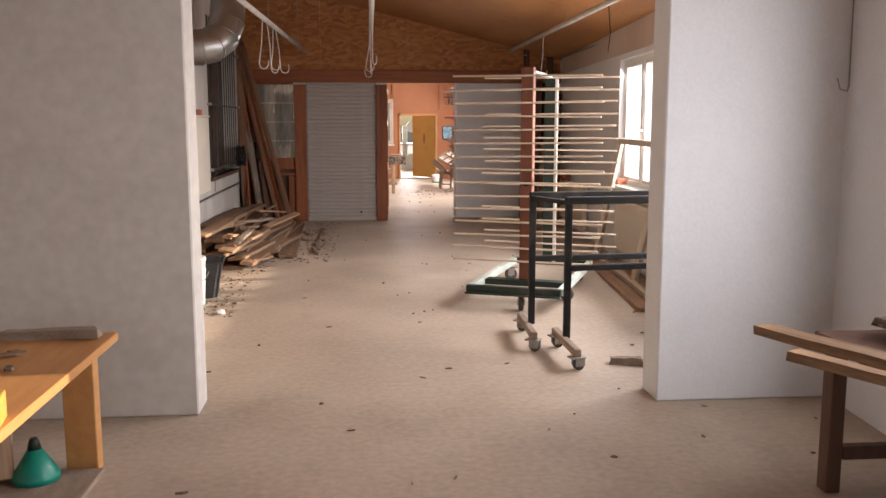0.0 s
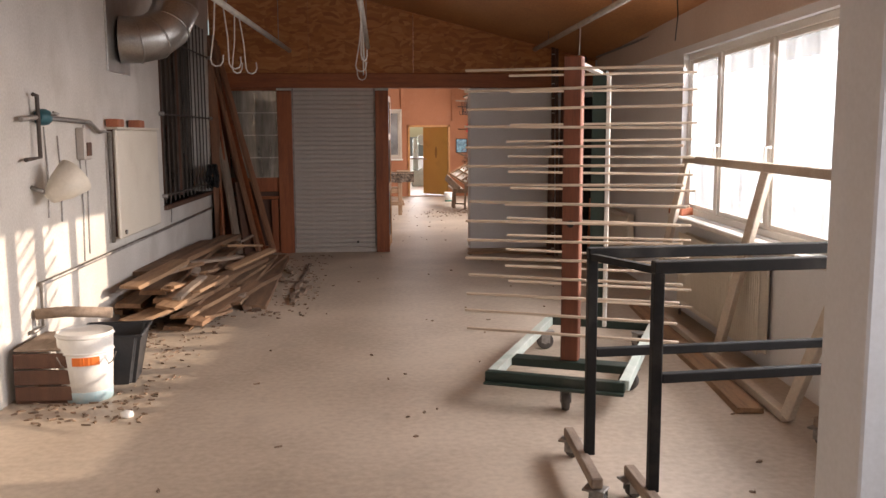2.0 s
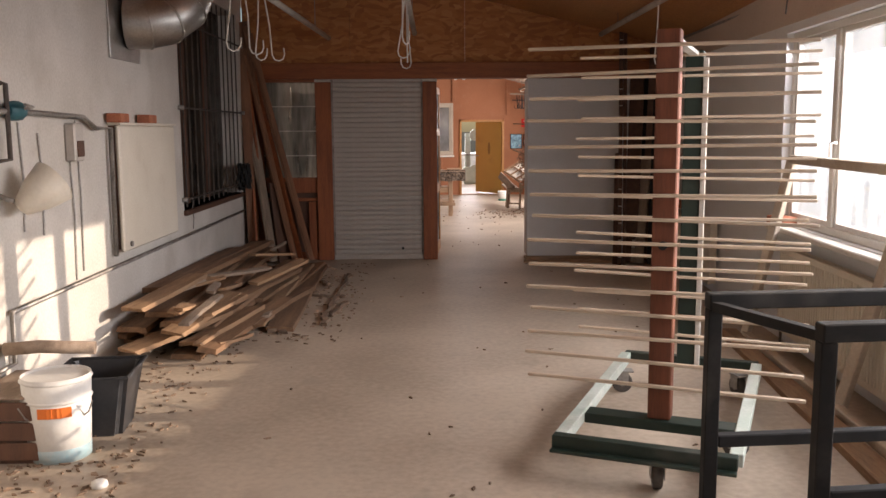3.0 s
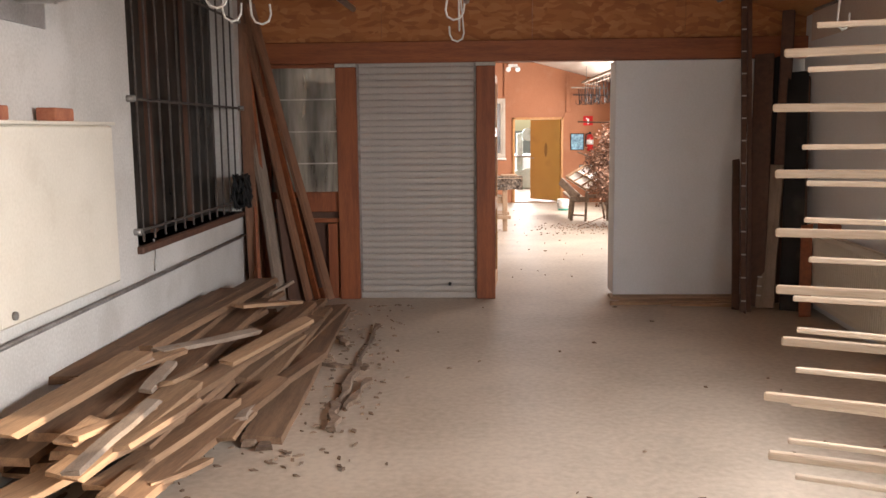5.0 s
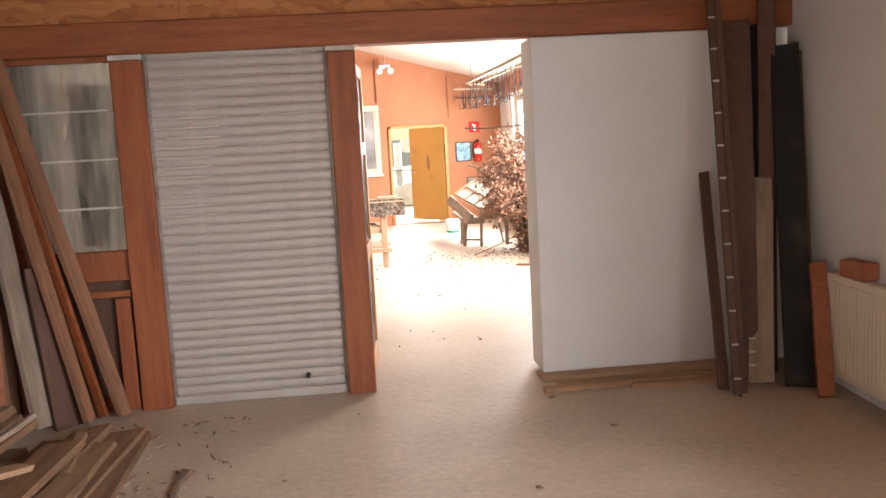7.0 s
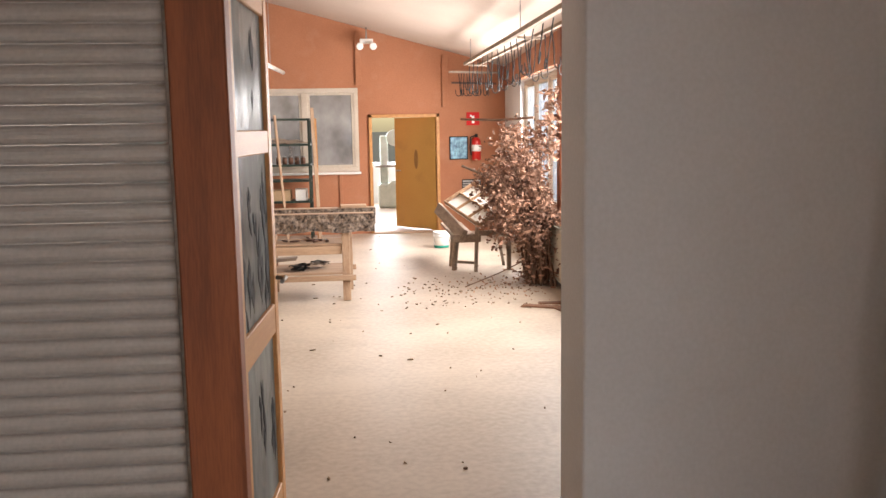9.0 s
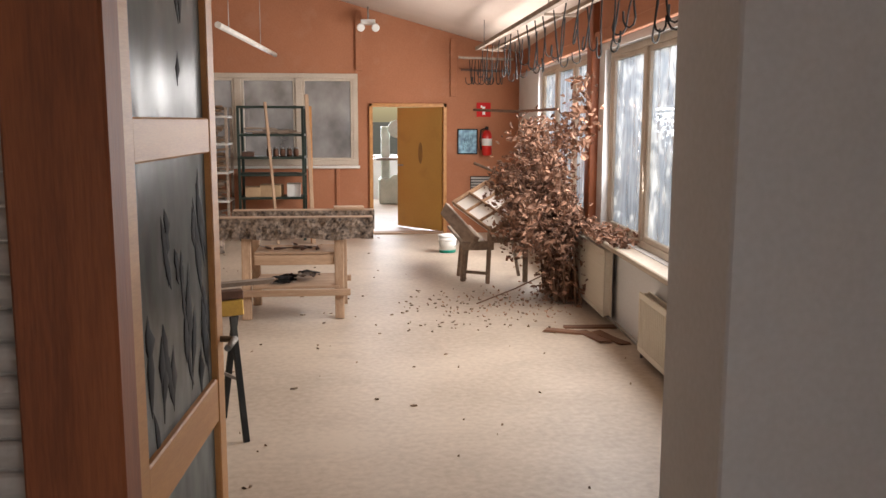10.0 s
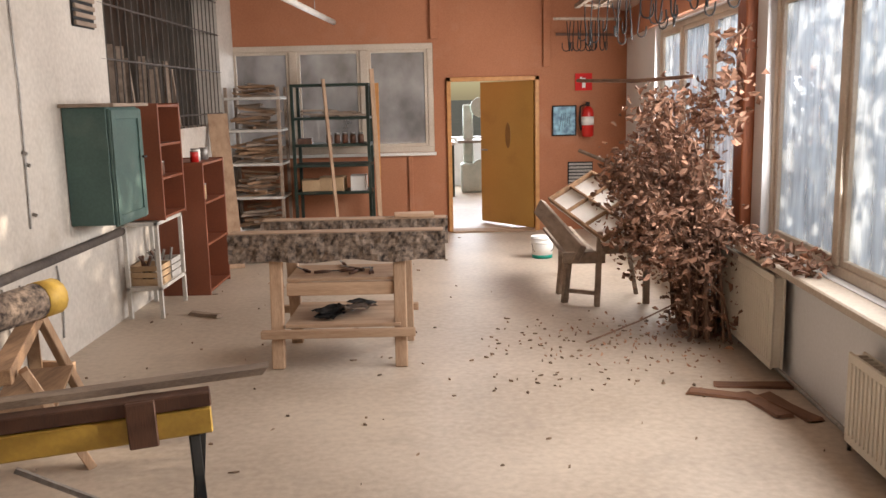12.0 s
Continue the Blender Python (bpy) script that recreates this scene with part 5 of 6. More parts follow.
leaves = bmesh.new()
cs = []
for pts in tips:
    for _ in range(235):
        k = rr.choice((0, 1, 1, 2, 2))
        f_ = rr.random()
        p = Vector(pts[k]).lerp(Vector(pts[k + 1]), f_)
        q = p + Vector((rr.gauss(0, 0.07), rr.gauss(0, 0.09), rr.gauss(-0.03, 0.08)))
        q.z = max(q.z, 0.03)
        q.x = min(q.x, 2.58)
        if q.z < 0.5 and rr.random() < 0.65:
            continue
        cs.append((q, rr.choice((0.011, 0.015, 0.02, 0.026, 0.034))))
for _ in range(420):
    cs.append((Vector((rr.gauss(2.54, 0.05), rr.uniform(19.3, 21.0), 0.68 + abs(rr.gauss(0, 0.06)))), rr.uniform(0.015, 0.035)))
for _ in range(160):
    cs.append((Vector((rr.gauss(2.5, 0.06), rr.gauss(20.55, 0.12), rr.uniform(1.3, 2.0))), rr.uniform(0.02, 0.045)))
leaf_mesh(cs, rr, leaves)
part("leaves", leaves, LEAF, pl, "curled brown dry leaves")
part("branch", bm_rod([(1.75, 21.9, 1.72), (2.1, 21.4, 1.7), (2.45, 21.2, 1.72)], 0.014, 6), TWIG, pl)
part("branch", bm_rod([(1.72, 21.6, 1.2), (2.0, 21.3, 1.08), (2.3, 21.0, 0.9)], 0.016, 6), GREY_WOOD, pl)
part("branch", bm_rod([(1.6, 20.5, 0.03), (1.95, 20.55, 0.15), (2.3, 20.6, 0.3)], 0.006, 5), TWIG, pl)
fallen = bmesh.new()
cs = [(Vector((min(2.5, 2.35 - abs(rr.gauss(0, 0.5))), rr.gauss(20.6, 0.35), rr.uniform(0.012, 0.03))), rr.uniform(0.008, 0.018)) for _ in range(150)]
leaf_mesh(cs, rr, fallen)
solid("fallen_leaves", fallen, LEAF, "dry leaves scattered on the floor", "leaves", kind="stuff")
for i, (x, y, rz) in enumerate(((2.33, 19.35, 12), (2.45, 19.3, 15), (2.2, 19.5, 70), (2.4, 19.65, 80))):
    solid("floor_slat", bm_plank(0.42, 0.09, 0.015, 400 + i, 0.004, 5), BROWN, "thin red-brown slat on the floor", "slat", pose(x, y, 0.0, 0, 0, rz), "slats on the floor")

# hooks along the windows
r2 = thing("hook_rail", "hanging wooden rail for hooks beside the windows", "rail")
part("bar", bm_beam((2.05, 16.2, 2.47), (2.12, 24.4, 2.52), 0.05, 0.04), GREY_WOOD, r2)
part("bar", bm_beam((2.28, 16.2, 2.46), (2.3, 24.4, 2.5), 0.035, 0.03), GREY_WOOD, r2)
for y in (17.0, 20.0, 23.5):
    part("hanger", bm_rod([(2.08, y, 2.5), (2.08, y, 2.78)], 0.005, 5), STEEL, r2)
    part("tie", bm_beam((2.05, y, 2.44), (2.3, y, 2.43), 0.03, 0.02), GREY_WOOD, r2)
rr = random.Random(44)
hk = solid("wire_hook", hook_bm(0.36, 0.035, 0.006), BLACK, "dark bent wire hook hanging by the windows", "hook", pose(2.07, 17.4, 2.45, 0, 3, 20), "hooks by the windows")
hk2 = solid("wire_hook", hook_bm(0.28, 0.045, 0.006), BLACK, "short dark wire hook hanging by the windows", "hook", pose(2.28, 17.6, 2.45, 0, -3, 120), "hooks by the windows")
for i in range(34):
    y = 17.3 + i * 0.19 + rr.uniform(-0.06, 0.06)
    copy_thing(hk if i % 3 else hk2, pose(2.08 if i % 2 else 2.29, y, 2.45, rr.uniform(-8, 8), rr.uniform(-10, 10), rr.uniform(0, 360)))
for i in range(12):
    copy_thing(hk2, pose(2.1 + 0.04 * i, 25.0, 2.42, rr.uniform(-5, 5), 0, rr.uniform(0, 360)))
solid("rear_hook_rail", bm_beam((1.95, 25.0, 2.45), (2.7, 25.0, 2.43), 0.03, 0.03), GREY_WOOD, "wooden rail with thin hooks near the end wall", "rail")
solid("wall_rail", bm_beam((2.05, 25.56, 2.32), (2.75, 25.56, 2.3), 0.025, 0.03), DARK_WOOD, "thin dark rail on the end wall", "rail")

# end wall
fx = thing("fire_extinguisher", "red fire extinguisher hung on the end wall", "extinguisher", pose(2.42, 25.51, 1.12))
part("cylinder", bm_turned([(0.05, 0), (0.072, 0.015), (0.074, 0.28), (0.06, 0.33), (0.025, 0.36)], 20), RED, fx)
part("label", bm_turned([(0.0752, 0.14), (0.0752, 0.24)], 20), WHITE, fx, "white label band")
part("valve", bm_box(-0.02, -0.03, 0.36, 0.02, 0.03, 0.41, 0.005), BLACK, fx)
part("hose", bm_rod([(0, -0.02, 0.39), (-0.09, -0.03, 0.36), (-0.1, -0.02, 0.2), (-0.08, -0.01, 0.08)], 0.011, 8), BLACK, fx)
part("bracket", bm_box(-0.03, 0.07, 0.2, 0.03, 0.105, 0.3), STEEL, fx)
sg = thing("fire_sign", "square red sign with a white pictogram", "sign", pose(2.385, 25.6, 1.765))
part("plate", bm_box(-0.1, -0.004, -0.1, 0.1, 0.018, 0.1), SIGN_RED, sg)
part("pictogram", bm_box(-0.02, -0.012, -0.07, 0.02, -0.006, 0.045), WHITE, sg)
part("pictogram", bm_box(-0.045, -0.012, 0.03, -0.022, -0.006, 0.06), WHITE, sg)
pic = thing("framed_print", "blue and black print in a thin black frame", "picture", pose(2.155, 25.6, 1.315))
part("print", bm_box(-0.13, -0.004, -0.165, 0.13, 0.004, 0.165), BLUE, pic)
for q in ((-0.145, -0.18, 0.145, -0.165), (-0.145, 0.165, 0.145, 0.18), (-0.145, -0.165, -0.13, 0.165), (0.13, -0.165, 0.145, 0.165)):
    part("frame", bm_box(q[0], -0.012, q[1], q[2], 0.01, q[3], 0.002), BLACK, pic)
for i in range(5):
    part("figure", bm_beam((-0.06 + 0.03 * i, -0.006, -0.12 + 0.02 * i), (-0.03 + 0.025 * i, -0.006, 0.09 - 0.03 * (i % 2)), 0.018, 0.002), BLACK, pic)
vt = thing("wall_vent", "dark louvred vent low on the end wall", "vent", pose(2.35, 25.605, 0.67))
part("backing", bm_box(-0.15, 0, -0.15, 0.15, 0.006, 0.15), BLACK, vt)
for i in range(7):
    part("slat", bm_box(-0.14, -0.014, -0.13 + i * 0.04, 0.14, -0.002, -0.105 + i * 0.04, 0, None), STEEL, vt)
sv = thing("wall_vent", "dark slatted air vent high on the plaster wall", "vent", pose(-1.755, 21.2, 2.28))
part("backing", bm_box(0, -0.18, -0.14, 0.01, 0.18, 0.14), BLACK, sv)
for i in range(5):
    part("slat", bm_box(0.01, -0.17, -0.13 + i * 0.055, 0.03, 0.17, -0.1 + i * 0.055, 0.003), GREY_WOOD, sv)
el = thing("emergency_lamp", "twin-head emergency lamp under the ceiling", "lamp", pose(0.75, 25.35, 2.9))
part("body", bm_box(-0.1, -0.04, 0, 0.1, 0.06, 0.07, 0.01), WHITE, el)
part("stem", bm_rod([(0, 0, 0.07), (0, 0, 0.24)], 0.012, 8), STEEL, el)
for x in (-0.1, 0.1):
    part("head", bm_turned([(0.02, 0), (0.05, 0.05), (0.055, 0.09), (0.04, 0.095)], 16, pose(x, -0.03, -0.02, 110, 0, 0)), WHITE, el)
solid("hanging_pole", bm_rod([(-0.64, 21.2, 2.45), (-0.46, 24.8, 2.45)], 0.03, 10), PALE_STEEL, "pale tube hung below the ceiling on wires", "pole")
for y in (21.6, 24.4):
    solid("hanger_wire", bm_rod([(-0.6, y, 2.47), (-0.6, y, 3.5)], 0.004, 5), STEEL, "thin wire holding the pale tube", "wire")
solid("hanging_pole", bm_rod([(-0.55, 17.0, 2.62), (-0.42, 19.4, 2.6)], 0.028, 10), PALE_STEEL, "short pale tube hung below the ceiling", "pole")
solid("hanger_wire", bm_rod([(-0.5, 18.2, 2.63), (-0.5, 18.2, 3.48)], 0.004, 5), STEEL, "thin wire holding a short tube", "wire")

# ---- shelves on the end wall ----


def shelf_rack(name, label, x0, x1, y0, y1, top, levels, mat, deck):
    t = thing(name, label, "shelf rack")
    for x in (x0, x1 - 0.035):
        for y in (y0, y1 - 0.035):
            part("upright", bm_box(x, y, 0, x + 0.035, y + 0.035, top, 0.002), mat, t)
    for z in levels:
        part("shelf", bm_box(x0, y0 - 0.004, z, x1, y1 + 0.002, z + 0.03, 0.003), deck, t)
    return t


shelf_rack("offcut_rack", "pale shelf rack stuffed with wood offcuts", -1.74, -1.12, 24.95, 25.45, 1.78, (0.12, 0.52, 0.9, 1.28, 1.64), GREY_WOOD, PALE_STEEL)
rr = random.Random(61)
off = [link("offcut", bm_plank(rr.uniform(0.28, 0.42), rr.uniform(0.03, 0.06), 0.025, 500 + i, 0.006, 3), PINE if i % 2 else GREY_WOOD) for i in range(6)]
for o in off:
    tagged(o, "wood offcut stacked on the rack", "offcut", "offcuts on the rack")
used = set()
for z in (0.15, 0.55, 0.93, 1.31, 1.67):
    for i in range(26 if z < 1.6 else 12):
        k = rr.randrange(6)
        m = pose(rr.uniform(-1.52, -1.33), rr.uniform(25.02, 25.35), z + 0.006 + (i // 5) * 0.05, rr.uniform(-8, 8), rr.uniform(-28, 28) * (i > 4), 90 + rr.uniform(-50, 50) * (i % 3 == 0) + rr.uniform(-15, 15))
        if k in used:
            copy_thing(off[k], m)
        else:
            off[k].matrix_world = m
            used.add(k)
shelf_rack("green_rack", "green steel shelf rack with boxes and tools", -1.0, -0.12, 24.95, 25.4, 1.8, (0.56, 0.87, 1.1, 1.4, 1.77), GREEN, GREEN)


def carton(x, y, z, w, d, h_, mat, label, rz=0.0):
    t = thing("carton", label, "box", pose(x, y, z, 0, 0, rz), "boxes on the green rack")
    part("body", bm_box(-w / 2, -d / 2, 0, w / 2, d / 2, h_, 0.003), mat, t)
    part("flap", bm_box(-w / 2, -d / 2 - 0.004, h_ + 0.001, w / 2, 0, h_ + 0.005, 0, pose(0, 0, 0, 4, 0, 0)), mat, t)


for a in ((-0.83, 25.15, 0.59, 0.2, 0.25, 0.13, CARD, "brown cardboard box on the green rack", 3), (-0.58, 25.15, 0.59, 0.28, 0.25, 0.16, CARD, "open brown cardboard box", -4), (-0.28, 25.15, 0.59, 0.18, 0.25, 0.17, WHITE, "white printed box on the rack", 2), (-0.88, 25.15, 1.13, 0.16, 0.2, 0.06, DARK_WOOD, "dark flat box on the rack", 5)):
    carton(*a)
for i in range(5):
    t = thing("jar", "brown glass jar with a lid on the rack", "jar", pose(-0.6 + i * 0.09, 25.12, 1.13), "jars on the rack")
    part("glass", bm_turned([(0.035, 0), (0.036, 0.08), (0.026, 0.1)], 14), DARK_WOOD, t)
    part("lid", bm_turned([(0.03, 0.1), (0.03, 0.12)], 14), STEEL, t)
for i in range(14):
    solid("rack_stick", bm_plank(rr.uniform(0.2, 0.4), 0.03, 0.02, 600 + i, 0.006, 3), GREY_WOOD, "grey stick lying on the green rack", "stick", pose(rr.uniform(-0.75, -0.3), rr.uniform(25.05, 25.3), 1.432 + 0.02 * (i // 4), 0, 0, 90 + rr.uniform(-25, 25)), "sticks on the rack")
for p, q, w, mat in (((-0.46, 24.6, 0.0), (-0.62, 24.93, 1.85), 0.035, PINE_Z), ((0.0, 24.6, 0.0), (-0.08, 24.95, 1.95), 0.05, PINE_Z), ((-0.02, 24.65, 0), (-0.06, 25.4, 1.8), 0.045, ORANGE_WOOD)):
    solid("leaning_stick", bm_beam(p, q, w, 0.025, bevel=0.003), mat, "pine stick leaning against the green rack", "stick", group="sticks at the rack")
solid("leaning_sheet", bm_beam((-1.38, 23.5, 0.0), (-1.66, 24.3, 1.5), 0.2, 0.018, bevel=0.002), PINE_Z, "pale plywood offcut leaning by the racks", "board")
solid("sack", bm_turned([(0.08, 0), (0.13, 0.02), (0.12, 0.2), (0.07, 0.3), (0.03, 0.31)], 14), WHITE, "crumpled white plastic sack on the floor", "sack", pose(-1.52, 24.2, 0))
solid("log_piece", bm_rod([(-1.45, 23.75, 0.1), (-1.05, 23.85, 0.1)], 0.1, 14), BARK, "short log lying on the floor", "log")

# ---- plaster-wall side ----
gc = thing("green_cabinet", "faded green wooden wall cabinet with a panelled door", "cabinet")
part("body", bm_box(-1.755, 20.72, 0.83, -1.47, 21.3, 1.6, 0.004), CABINET_GREEN, gc)
dr = part("door", bm_box(-1.468, 20.73, 0.82, -1.45, 21.3, 1.59, 0.003), CABINET_GREEN, gc)
for q in ((20.735, 0.83, 20.8, 1.58), (21.23, 0.83, 21.295, 1.58), (20.8, 0.83, 21.23, 0.89), (20.8, 1.52, 21.23, 1.58)):
    part("moulding", bm_box(-1.449, q[0], q[1], -1.438, q[2], q[3], 0.002), CABINET_GREEN, dr)
part("latch", bm_rod([(-1.437, 21.26, 1.25), (-1.41, 21.26, 1.25), (-1.41, 21.2, 1.25)], 0.008, 6), BLACK, dr, "black latch")
part("top_board", bm_box(-1.758, 20.68, 1.602, -1.4, 21.36, 1.625, 0.003), GREY_WOOD, gc)


def open_shelf(name, label, x0, x1, y0, y1, z0, z1, levels, mat):
    t = thing(name, label, "shelf unit")
    for y in (y0, y1 - 0.02):
        part("side_panel", bm_box(x0, y, z0, x1, y + 0.02, z1, 0.003), mat, t)
    for z in levels:
        part("shelf", bm_box(x0, y0 + 0.021, z, x1 - 0.005, y1 - 0.021, z + 0.02, 0.002), mat, t)
    part("back_panel", bm_box(x0, y0 + 0.021, z0, x0 + 0.008, y1 - 0.021, z1), mat, t)
    return t


open_shelf("wall_shelf_unit", "red-brown open shelf unit above the rack", -1.75, -1.4, 21.55, 22.1, 0.75, 1.62, (0.76, 1.05, 1.3, 1.59), SHELF_RED)
open_shelf("low_shelf_unit", "red-brown low shelf unit with tins", -1.72, -1.3, 22.3, 23.0, 0.0, 1.13, (0.02, 0.42, 0.77, 1.1), SHELF_RED)
ws = thing("steel_rack", "white slotted-angle rack beneath the cabinets", "shelf rack")
for x, y in ((-1.72, 21.5), (-1.48, 21.5), (-1.72, 22.1), (-1.48, 22.1)):
    part("upright", bm_box(x, y, 0, x + 0.03, y + 0.03, 0.74, 0.002), PALE_STEEL, ws)
for z in (0.22, 0.715):
    part("shelf", bm_box(-1.72, 21.5, z, -1.45, 22.13, z + 0.025, 0.002), PALE_STEEL, ws)
for i, (x, y, z, mat, lab, r) in enumerate(((-1.42, 22.5, 1.12, RED, "red tin on the shelf unit", 0.035), (-1.45, 22.65, 1.12, WHITE, "white tin on the shelf unit", 0.04), (-1.42, 22.8, 1.12, STEEL, "grey tin on the shelf unit", 0.04), (-1.42, 22.45, 0.79, WHITE, "white pot on the shelf", 0.05), (-1.42, 22.62, 0.79, CARD, "brown pot on the shelf", 0.05), (-1.42, 22.5, 0.44, BLUE, "blue tin on the shelf", 0.06), (-1.5, 21.8, 1.07, DARK_WOOD, "dark tin on the wall shelf", 0.04))):
    t = thing("tin", lab, "tin", pose(x, y, z), "tins on the shelves")
    part("body", bm_turned([(r, 0), (r, r * 2.4), (r * 0.9, r * 2.5)], 16), mat, t)
    part("lid", bm_turned([(r * 1.03, r * 2.5), (r * 1.03, r * 2.7), (r * 0.5, r * 2.72)], 16), STEEL, t)
for i, (y, mat) in enumerate(((21.58, CARD), (21.85, PALE_STEEL))):
    t = thing("crate", "crate full of tools on the low steel shelf", "crate", pose(-1.59, y + 0.1, 0.246), "crates on the rack")
    part("bottom", bm_box(-0.12, -0.12, 0, 0.12, 0.12, 0.01), mat, t)
    for q in ((-0.12, -0.12, 0.12, -0.11), (-0.12, 0.11, 0.12, 0.12), (0.11, -0.11, 0.12, 0.11), (-0.12, -0.11, -0.11, 0.11)):
        for z in (0.012, 0.062, 0.112):
            part("slat", bm_box(q[0], q[1], z, q[2], q[3], z + 0.04), mat, t)
    for k in range(6):
        part("tool", bm_rod([(rr.uniform(-0.08, 0.08), rr.uniform(-0.08, 0.08), 0.02), (rr.uniform(-0.1, 0.1), rr.uniform(-0.1, 0.1), 0.22)], 0.012, 6), STEEL if k % 2 else DARK_WOOD, t)
solid("wall_conduit", bm_rod([(-1.72, 15.2, 0.68), (-1.72, 21.5, 0.68)], 0.03, 10), RUST, "thick grey pipe along the plaster wall", "pipe")
for y, z0, z1 in ((19.75, 1.0, 2.0), (20.15, 0.9, 2.6), (19.75, 0.1, 0.62), (19.95, 0.1, 0.6), (20.45, 0.15, 0.62)):
    solid("cable", bm_rod([(-1.752, y, z0), (-1.748, y + 0.02, (z0 + z1) / 2), (-1.752, y - 0.01, z1)], 0.006, 6), STEEL, "thin cable hanging on the plaster wall", "cable", group="wall cables")
for y, z, s in ((20.15, 1.35, 0.06), (20.17, 1.28, 0.03), (20.2, 0.98, 0.03)):
    solid("rust_nail", bm_rod([(-1.758, y, z), (-1.73, y, z - 0.01)], 0.012, 6), STEEL, "rusty fixing in the plaster wall", "fixing")

# sawhorses
yh = thing("metal_sawhorse", "yellow and brown beam on a folding steel sawhorse", "sawhorse")
part("beam", bm_beam((-1.45, 17.1, 0.63), (-0.02, 17.545, 0.668), 0.06, 0.08, bevel=0.005), YELLOW_TAPE, yh, "scuffed yellow beam")
part("cap", bm_beam((-1.45, 17.1, 0.7), (-0.02, 17.545, 0.735), 0.065, 0.045, bevel=0.004), DARK_WOOD, yh)
part("clamp", bm_beam((-0.25, 17.47, 0.68), (-0.17, 17.495, 0.683), 0.09, 0.14, bevel=0.004), DARK_WOOD, yh)
for p, q in (((-0.17, 17.76, 0), (-0.06, 17.55, 0.62)), ((0.0, 17.38, 0), (-0.07, 17.52, 0.62)), ((-1.4, 17.35, 0), (-1.3, 17.16, 0.6)), ((-1.25, 16.95, 0), (-1.3, 17.12, 0.6))):
    part("leg", bm_beam(p, q, 0.03, 0.025, bevel=0.002), BLACK, yh, "black steel leg")
part("brace", bm_beam((-0.55, 17.38, 0.58), (-0.04, 17.47, 0.3), 0.015, 0.015), STEEL, yh)
solid("thin_board", bm_plank(1.5, 0.07, 0.02, 700, 0.003, 6), GREY_WOOD, "thin board lying along the sawhorse beam", "board", pose(-0.58, 17.42, 0.755, 1.3, 0, -70))
wh2 = thing("wood_sawhorse", "pale wooden sawhorse with splayed legs", "sawhorse")
for p, q in (((-1.66, 19.85, 0), (-1.55, 19.6, 0.52)), ((-1.4, 19.8, 0), (-1.5, 19.6, 0.52)), ((-0.92, 18.75, 0), (-1.12, 18.62, 0.5)), ((-1.5, 18.6, 0), (-1.28, 18.66, 0.5))):
    part("leg", bm_beam(p, q, 0.07, 0.04, bevel=0.004), PINE_Z, wh2)
part("beam", bm_beam((-1.16, 18.5, 0.5), (-1.55, 19.68, 0.5), 0.09, 0.07, bevel=0.005), PINE, wh2)
part("tie", bm_beam((-1.66, 19.84, 0.14), (-1.42, 19.8, 0.14), 0.03, 0.08), PINE_X, wh2)
part("shelf", bm_beam((-1.25, 18.75, 0.2), (-1.5, 19.6, 0.2), 0.3, 0.02), PINE, wh2)
lg = thing("log", "rough log with a yellow painted end on the sawhorse", "log")
part("trunk", bm_rod([(-1.72, 18.5, 0.63), (-1.6, 18.8, 0.635), (-1.48, 19.15, 0.625), (-1.4, 19.38, 0.63)], [0.09, 0.1, 0.092, 0.095], 14), BARK, lg)
part("painted_end", bm_rod([(-1.4, 19.38, 0.63), (-1.36, 19.5, 0.63)], [0.098, 0.096], 14), YELLOW_TAPE, lg, "yellow painted end")
solid("floor_offcut", bm_plank(0.3, 0.06, 0.03, 710, 0.01, 5), GREY_WOOD, "grey offcut lying on the floor", "offcut", pose(-1.15, 21.55, 0, 0, 0, 60))

# ---- far room: machine seen through the doorway ----
mc = thing("band_saw", "pale green band saw in the far room", "machine", pose(1.3, 30.3, 0))
part("base", bm_box(-0.3, -0.25, 0, 0.3, 0.25, 0.5, 0.03), PALE_GREEN, mc)
part("column", bm_box(-0.25, -0.1, 0.5, -0.08, 0.1, 1.5, 0.02), PALE_GREEN, mc)
part("table", bm_box(-0.35, -0.3, 0.85, 0.4, 0.3, 0.9, 0.01), STEEL, mc)
for z in (0.4, 1.45):
    part("wheel_cover", bm_rod([(0.05, -0.28, z), (0.05, -0.12, z)], 0.17, 24), PALE_GREEN, mc)
wb = thing("far_bench", "white work bench in the far room", "bench", pose(0.2, 29.8, 0))
part("bench_top", bm_box(-0.8, -0.35, 0.85, 0.7, 0.35, 0.9, 0.005), WHITE, wb)
for x in (-0.75, 0.62):
    for y in (-0.3, 0.25):
        part("leg", bm_box(x, y, 0, x + 0.06, y + 0.06, 0.85), GREEN, wb)

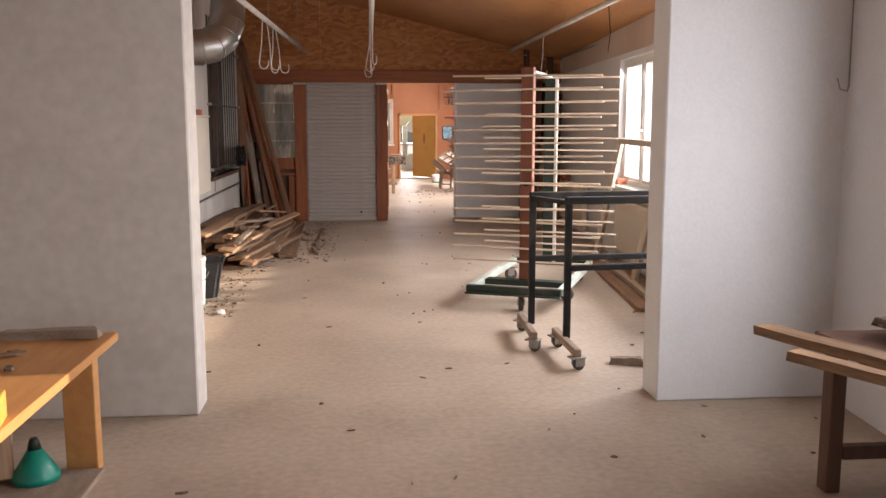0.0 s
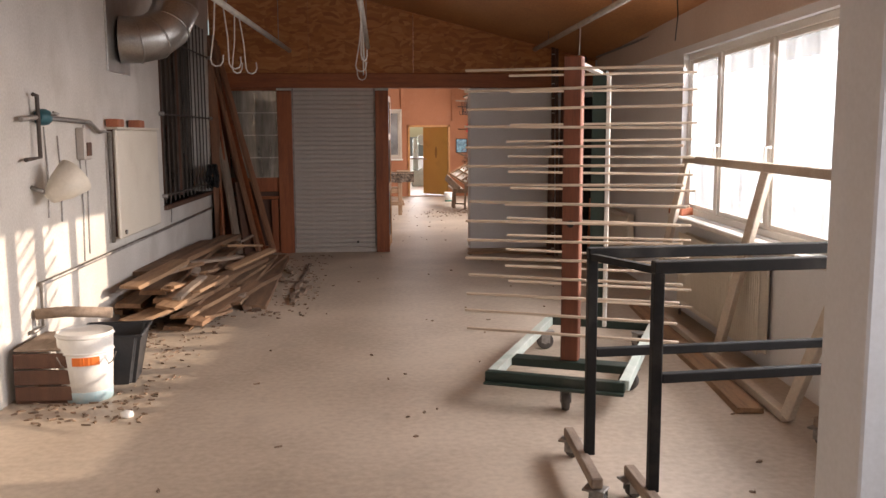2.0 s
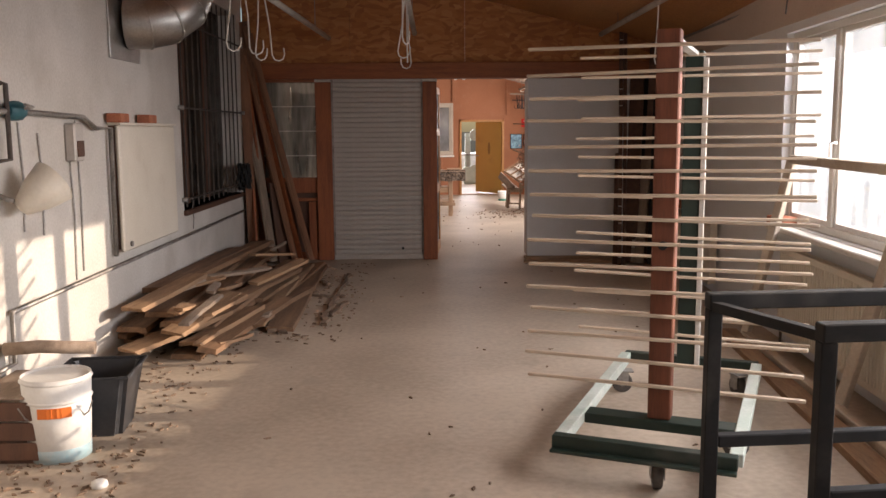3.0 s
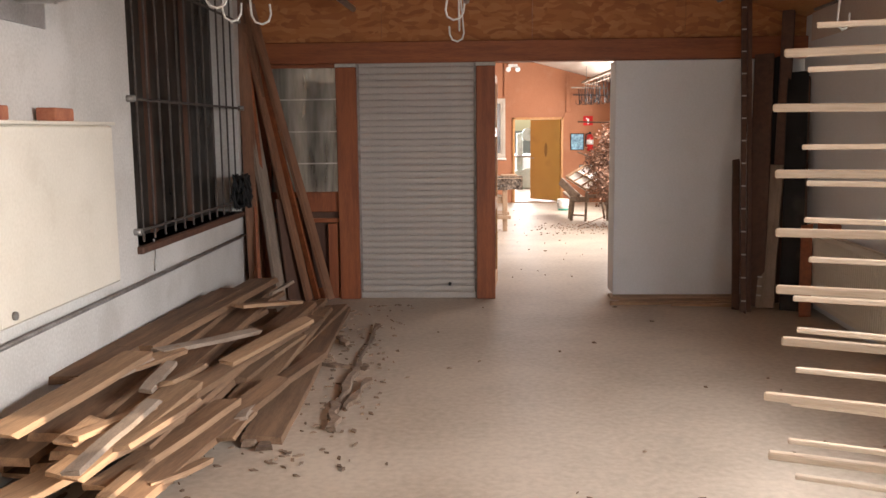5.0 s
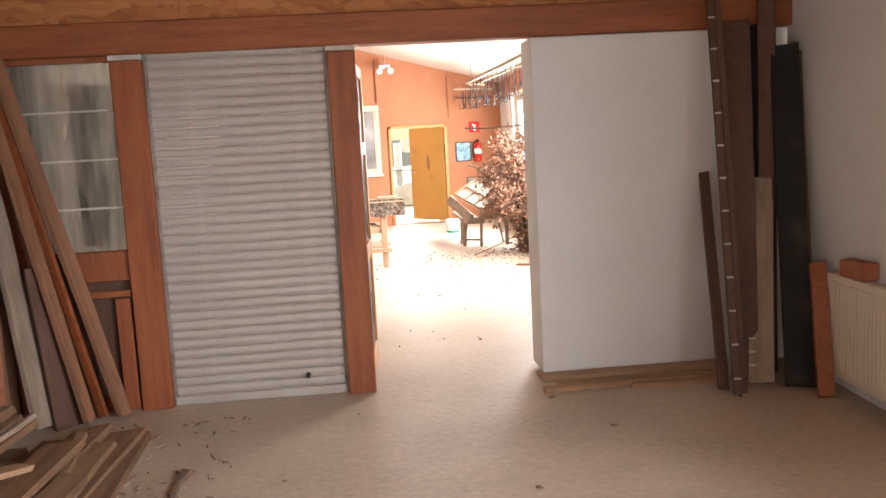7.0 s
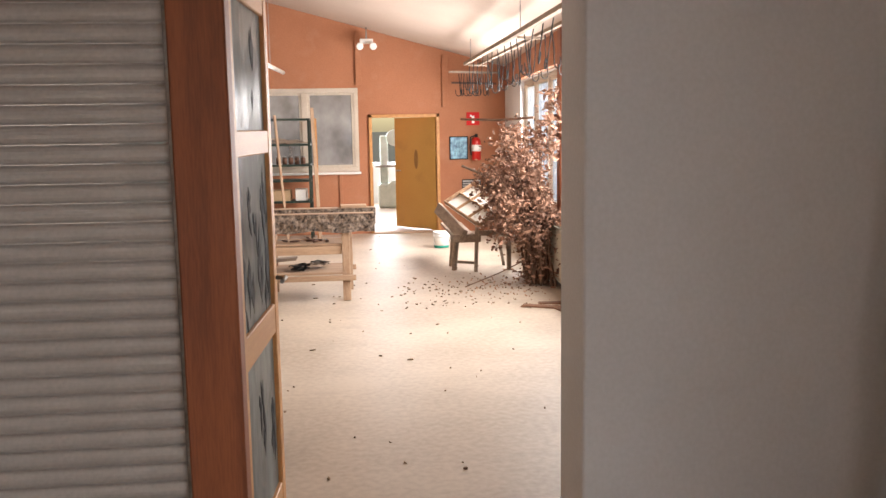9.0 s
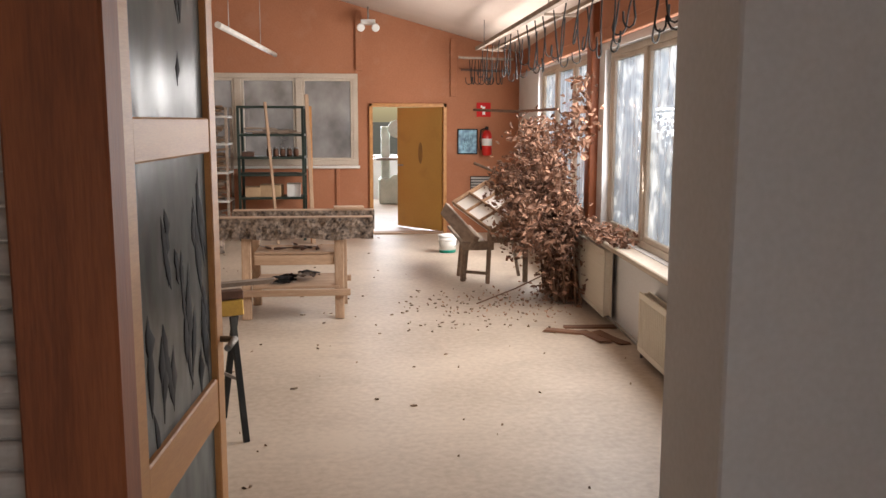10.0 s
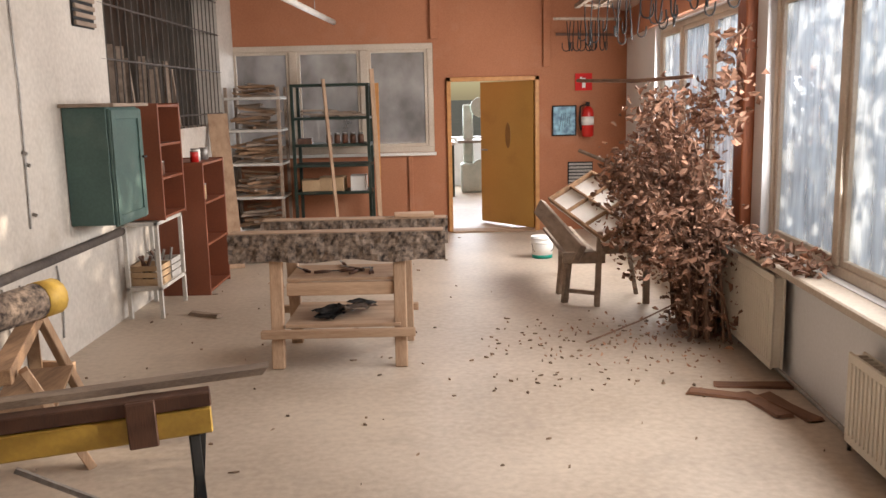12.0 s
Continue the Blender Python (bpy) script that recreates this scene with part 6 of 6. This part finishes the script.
# ---- outside: a hedge of bare twigs and leaves close to the second workshop ----
hd = thing("hedge", "dense dark winter hedge outside the windows", "hedge")
rr = random.Random(90)
tw = bmesh.new()
lf = bmesh.new()
cs = []
for i in range(330):
    x, y = rr.uniform(4.6, 6.6), rr.uniform(14.0, 27.5)
    z1 = rr.uniform(2.4, 3.5)
    p = [(x, y, -0.35), (x + rr.uniform(-0.3, 0.3), y + rr.uniform(-0.4, 0.4), z1 * 0.5), (x + rr.uniform(-0.5, 0.3), y + rr.uniform(-0.6, 0.6), z1)]
    bm_rod(p, [0.02, 0.012, 0.004], 4, tw)
    for _ in range(34):
        k = rr.randrange(2)
        q = Vector(p[k]).lerp(Vector(p[k + 1]), rr.random()) + Vector((rr.gauss(0, 0.14), rr.gauss(0, 0.18), rr.gauss(0, 0.14)))
        cs.append((q, rr.uniform(0.05, 0.11)))
leaf_mesh(cs, rr, lf)
part("twigs", tw, TWIG, hd)
part("foliage", lf, HEDGE, hd)

# ---- litter on the floor ----
rr = random.Random(15)
chips = bmesh.new()


def litter(n_, x0, x1, y0, y1, s0, s1):
    for _ in range(n_):
        x, y, s, a = rr.uniform(x0, x1), rr.uniform(y0, y1), rr.uniform(s0, s1), rr.uniform(0, 3.14)
        w = s * rr.uniform(0.2, 0.6)
        c, d = math.cos(a), math.sin(a)
        top = [chips.verts.new((x + c * u * s - d * v * w, y + d * u * s + c * v * w, rr.uniform(0.004, 0.012))) for u, v in ((-1, -0.6), (0.2, -1), (1, 0.2), (0.1, 1))]
        low = [chips.verts.new((v_.co.x, v_.co.y, 0.0005)) for v_ in top]
        chips.faces.new(top)
        for i in range(4):
            chips.faces.new((top[i], low[i], low[(i + 1) % 4], top[(i + 1) % 4]))


litter(70, -1.3, 2.2, 1.5, 14.4, 0.006, 0.022)
litter(12, -1.1, 2.0, 2.0, 8.0, 0.008, 0.03)
litter(300, -1.5, -0.6, 10.2, 14.3, 0.005, 0.03)
litter(150, -2.1, -1.3, 8.6, 10.4, 0.006, 0.028)
litter(160, -2.1, -1.3, 7.4, 8.4, 0.006, 0.03)
litter(80, -1.5, 2.4, 15.0, 22.5, 0.004, 0.015)
litter(60, -1.7, 1.2, 16.5, 25.3, 0.006, 0.025)
litter(90, 0.9, 2.2, 19.6, 21.2, 0.006, 0.02)
bmesh.ops.recalc_face_normals(chips, faces=chips.faces)
solid("floor_litter", chips, CHIP, "bark chips and crumbs scattered over the floor", "litter", kind="stuff")
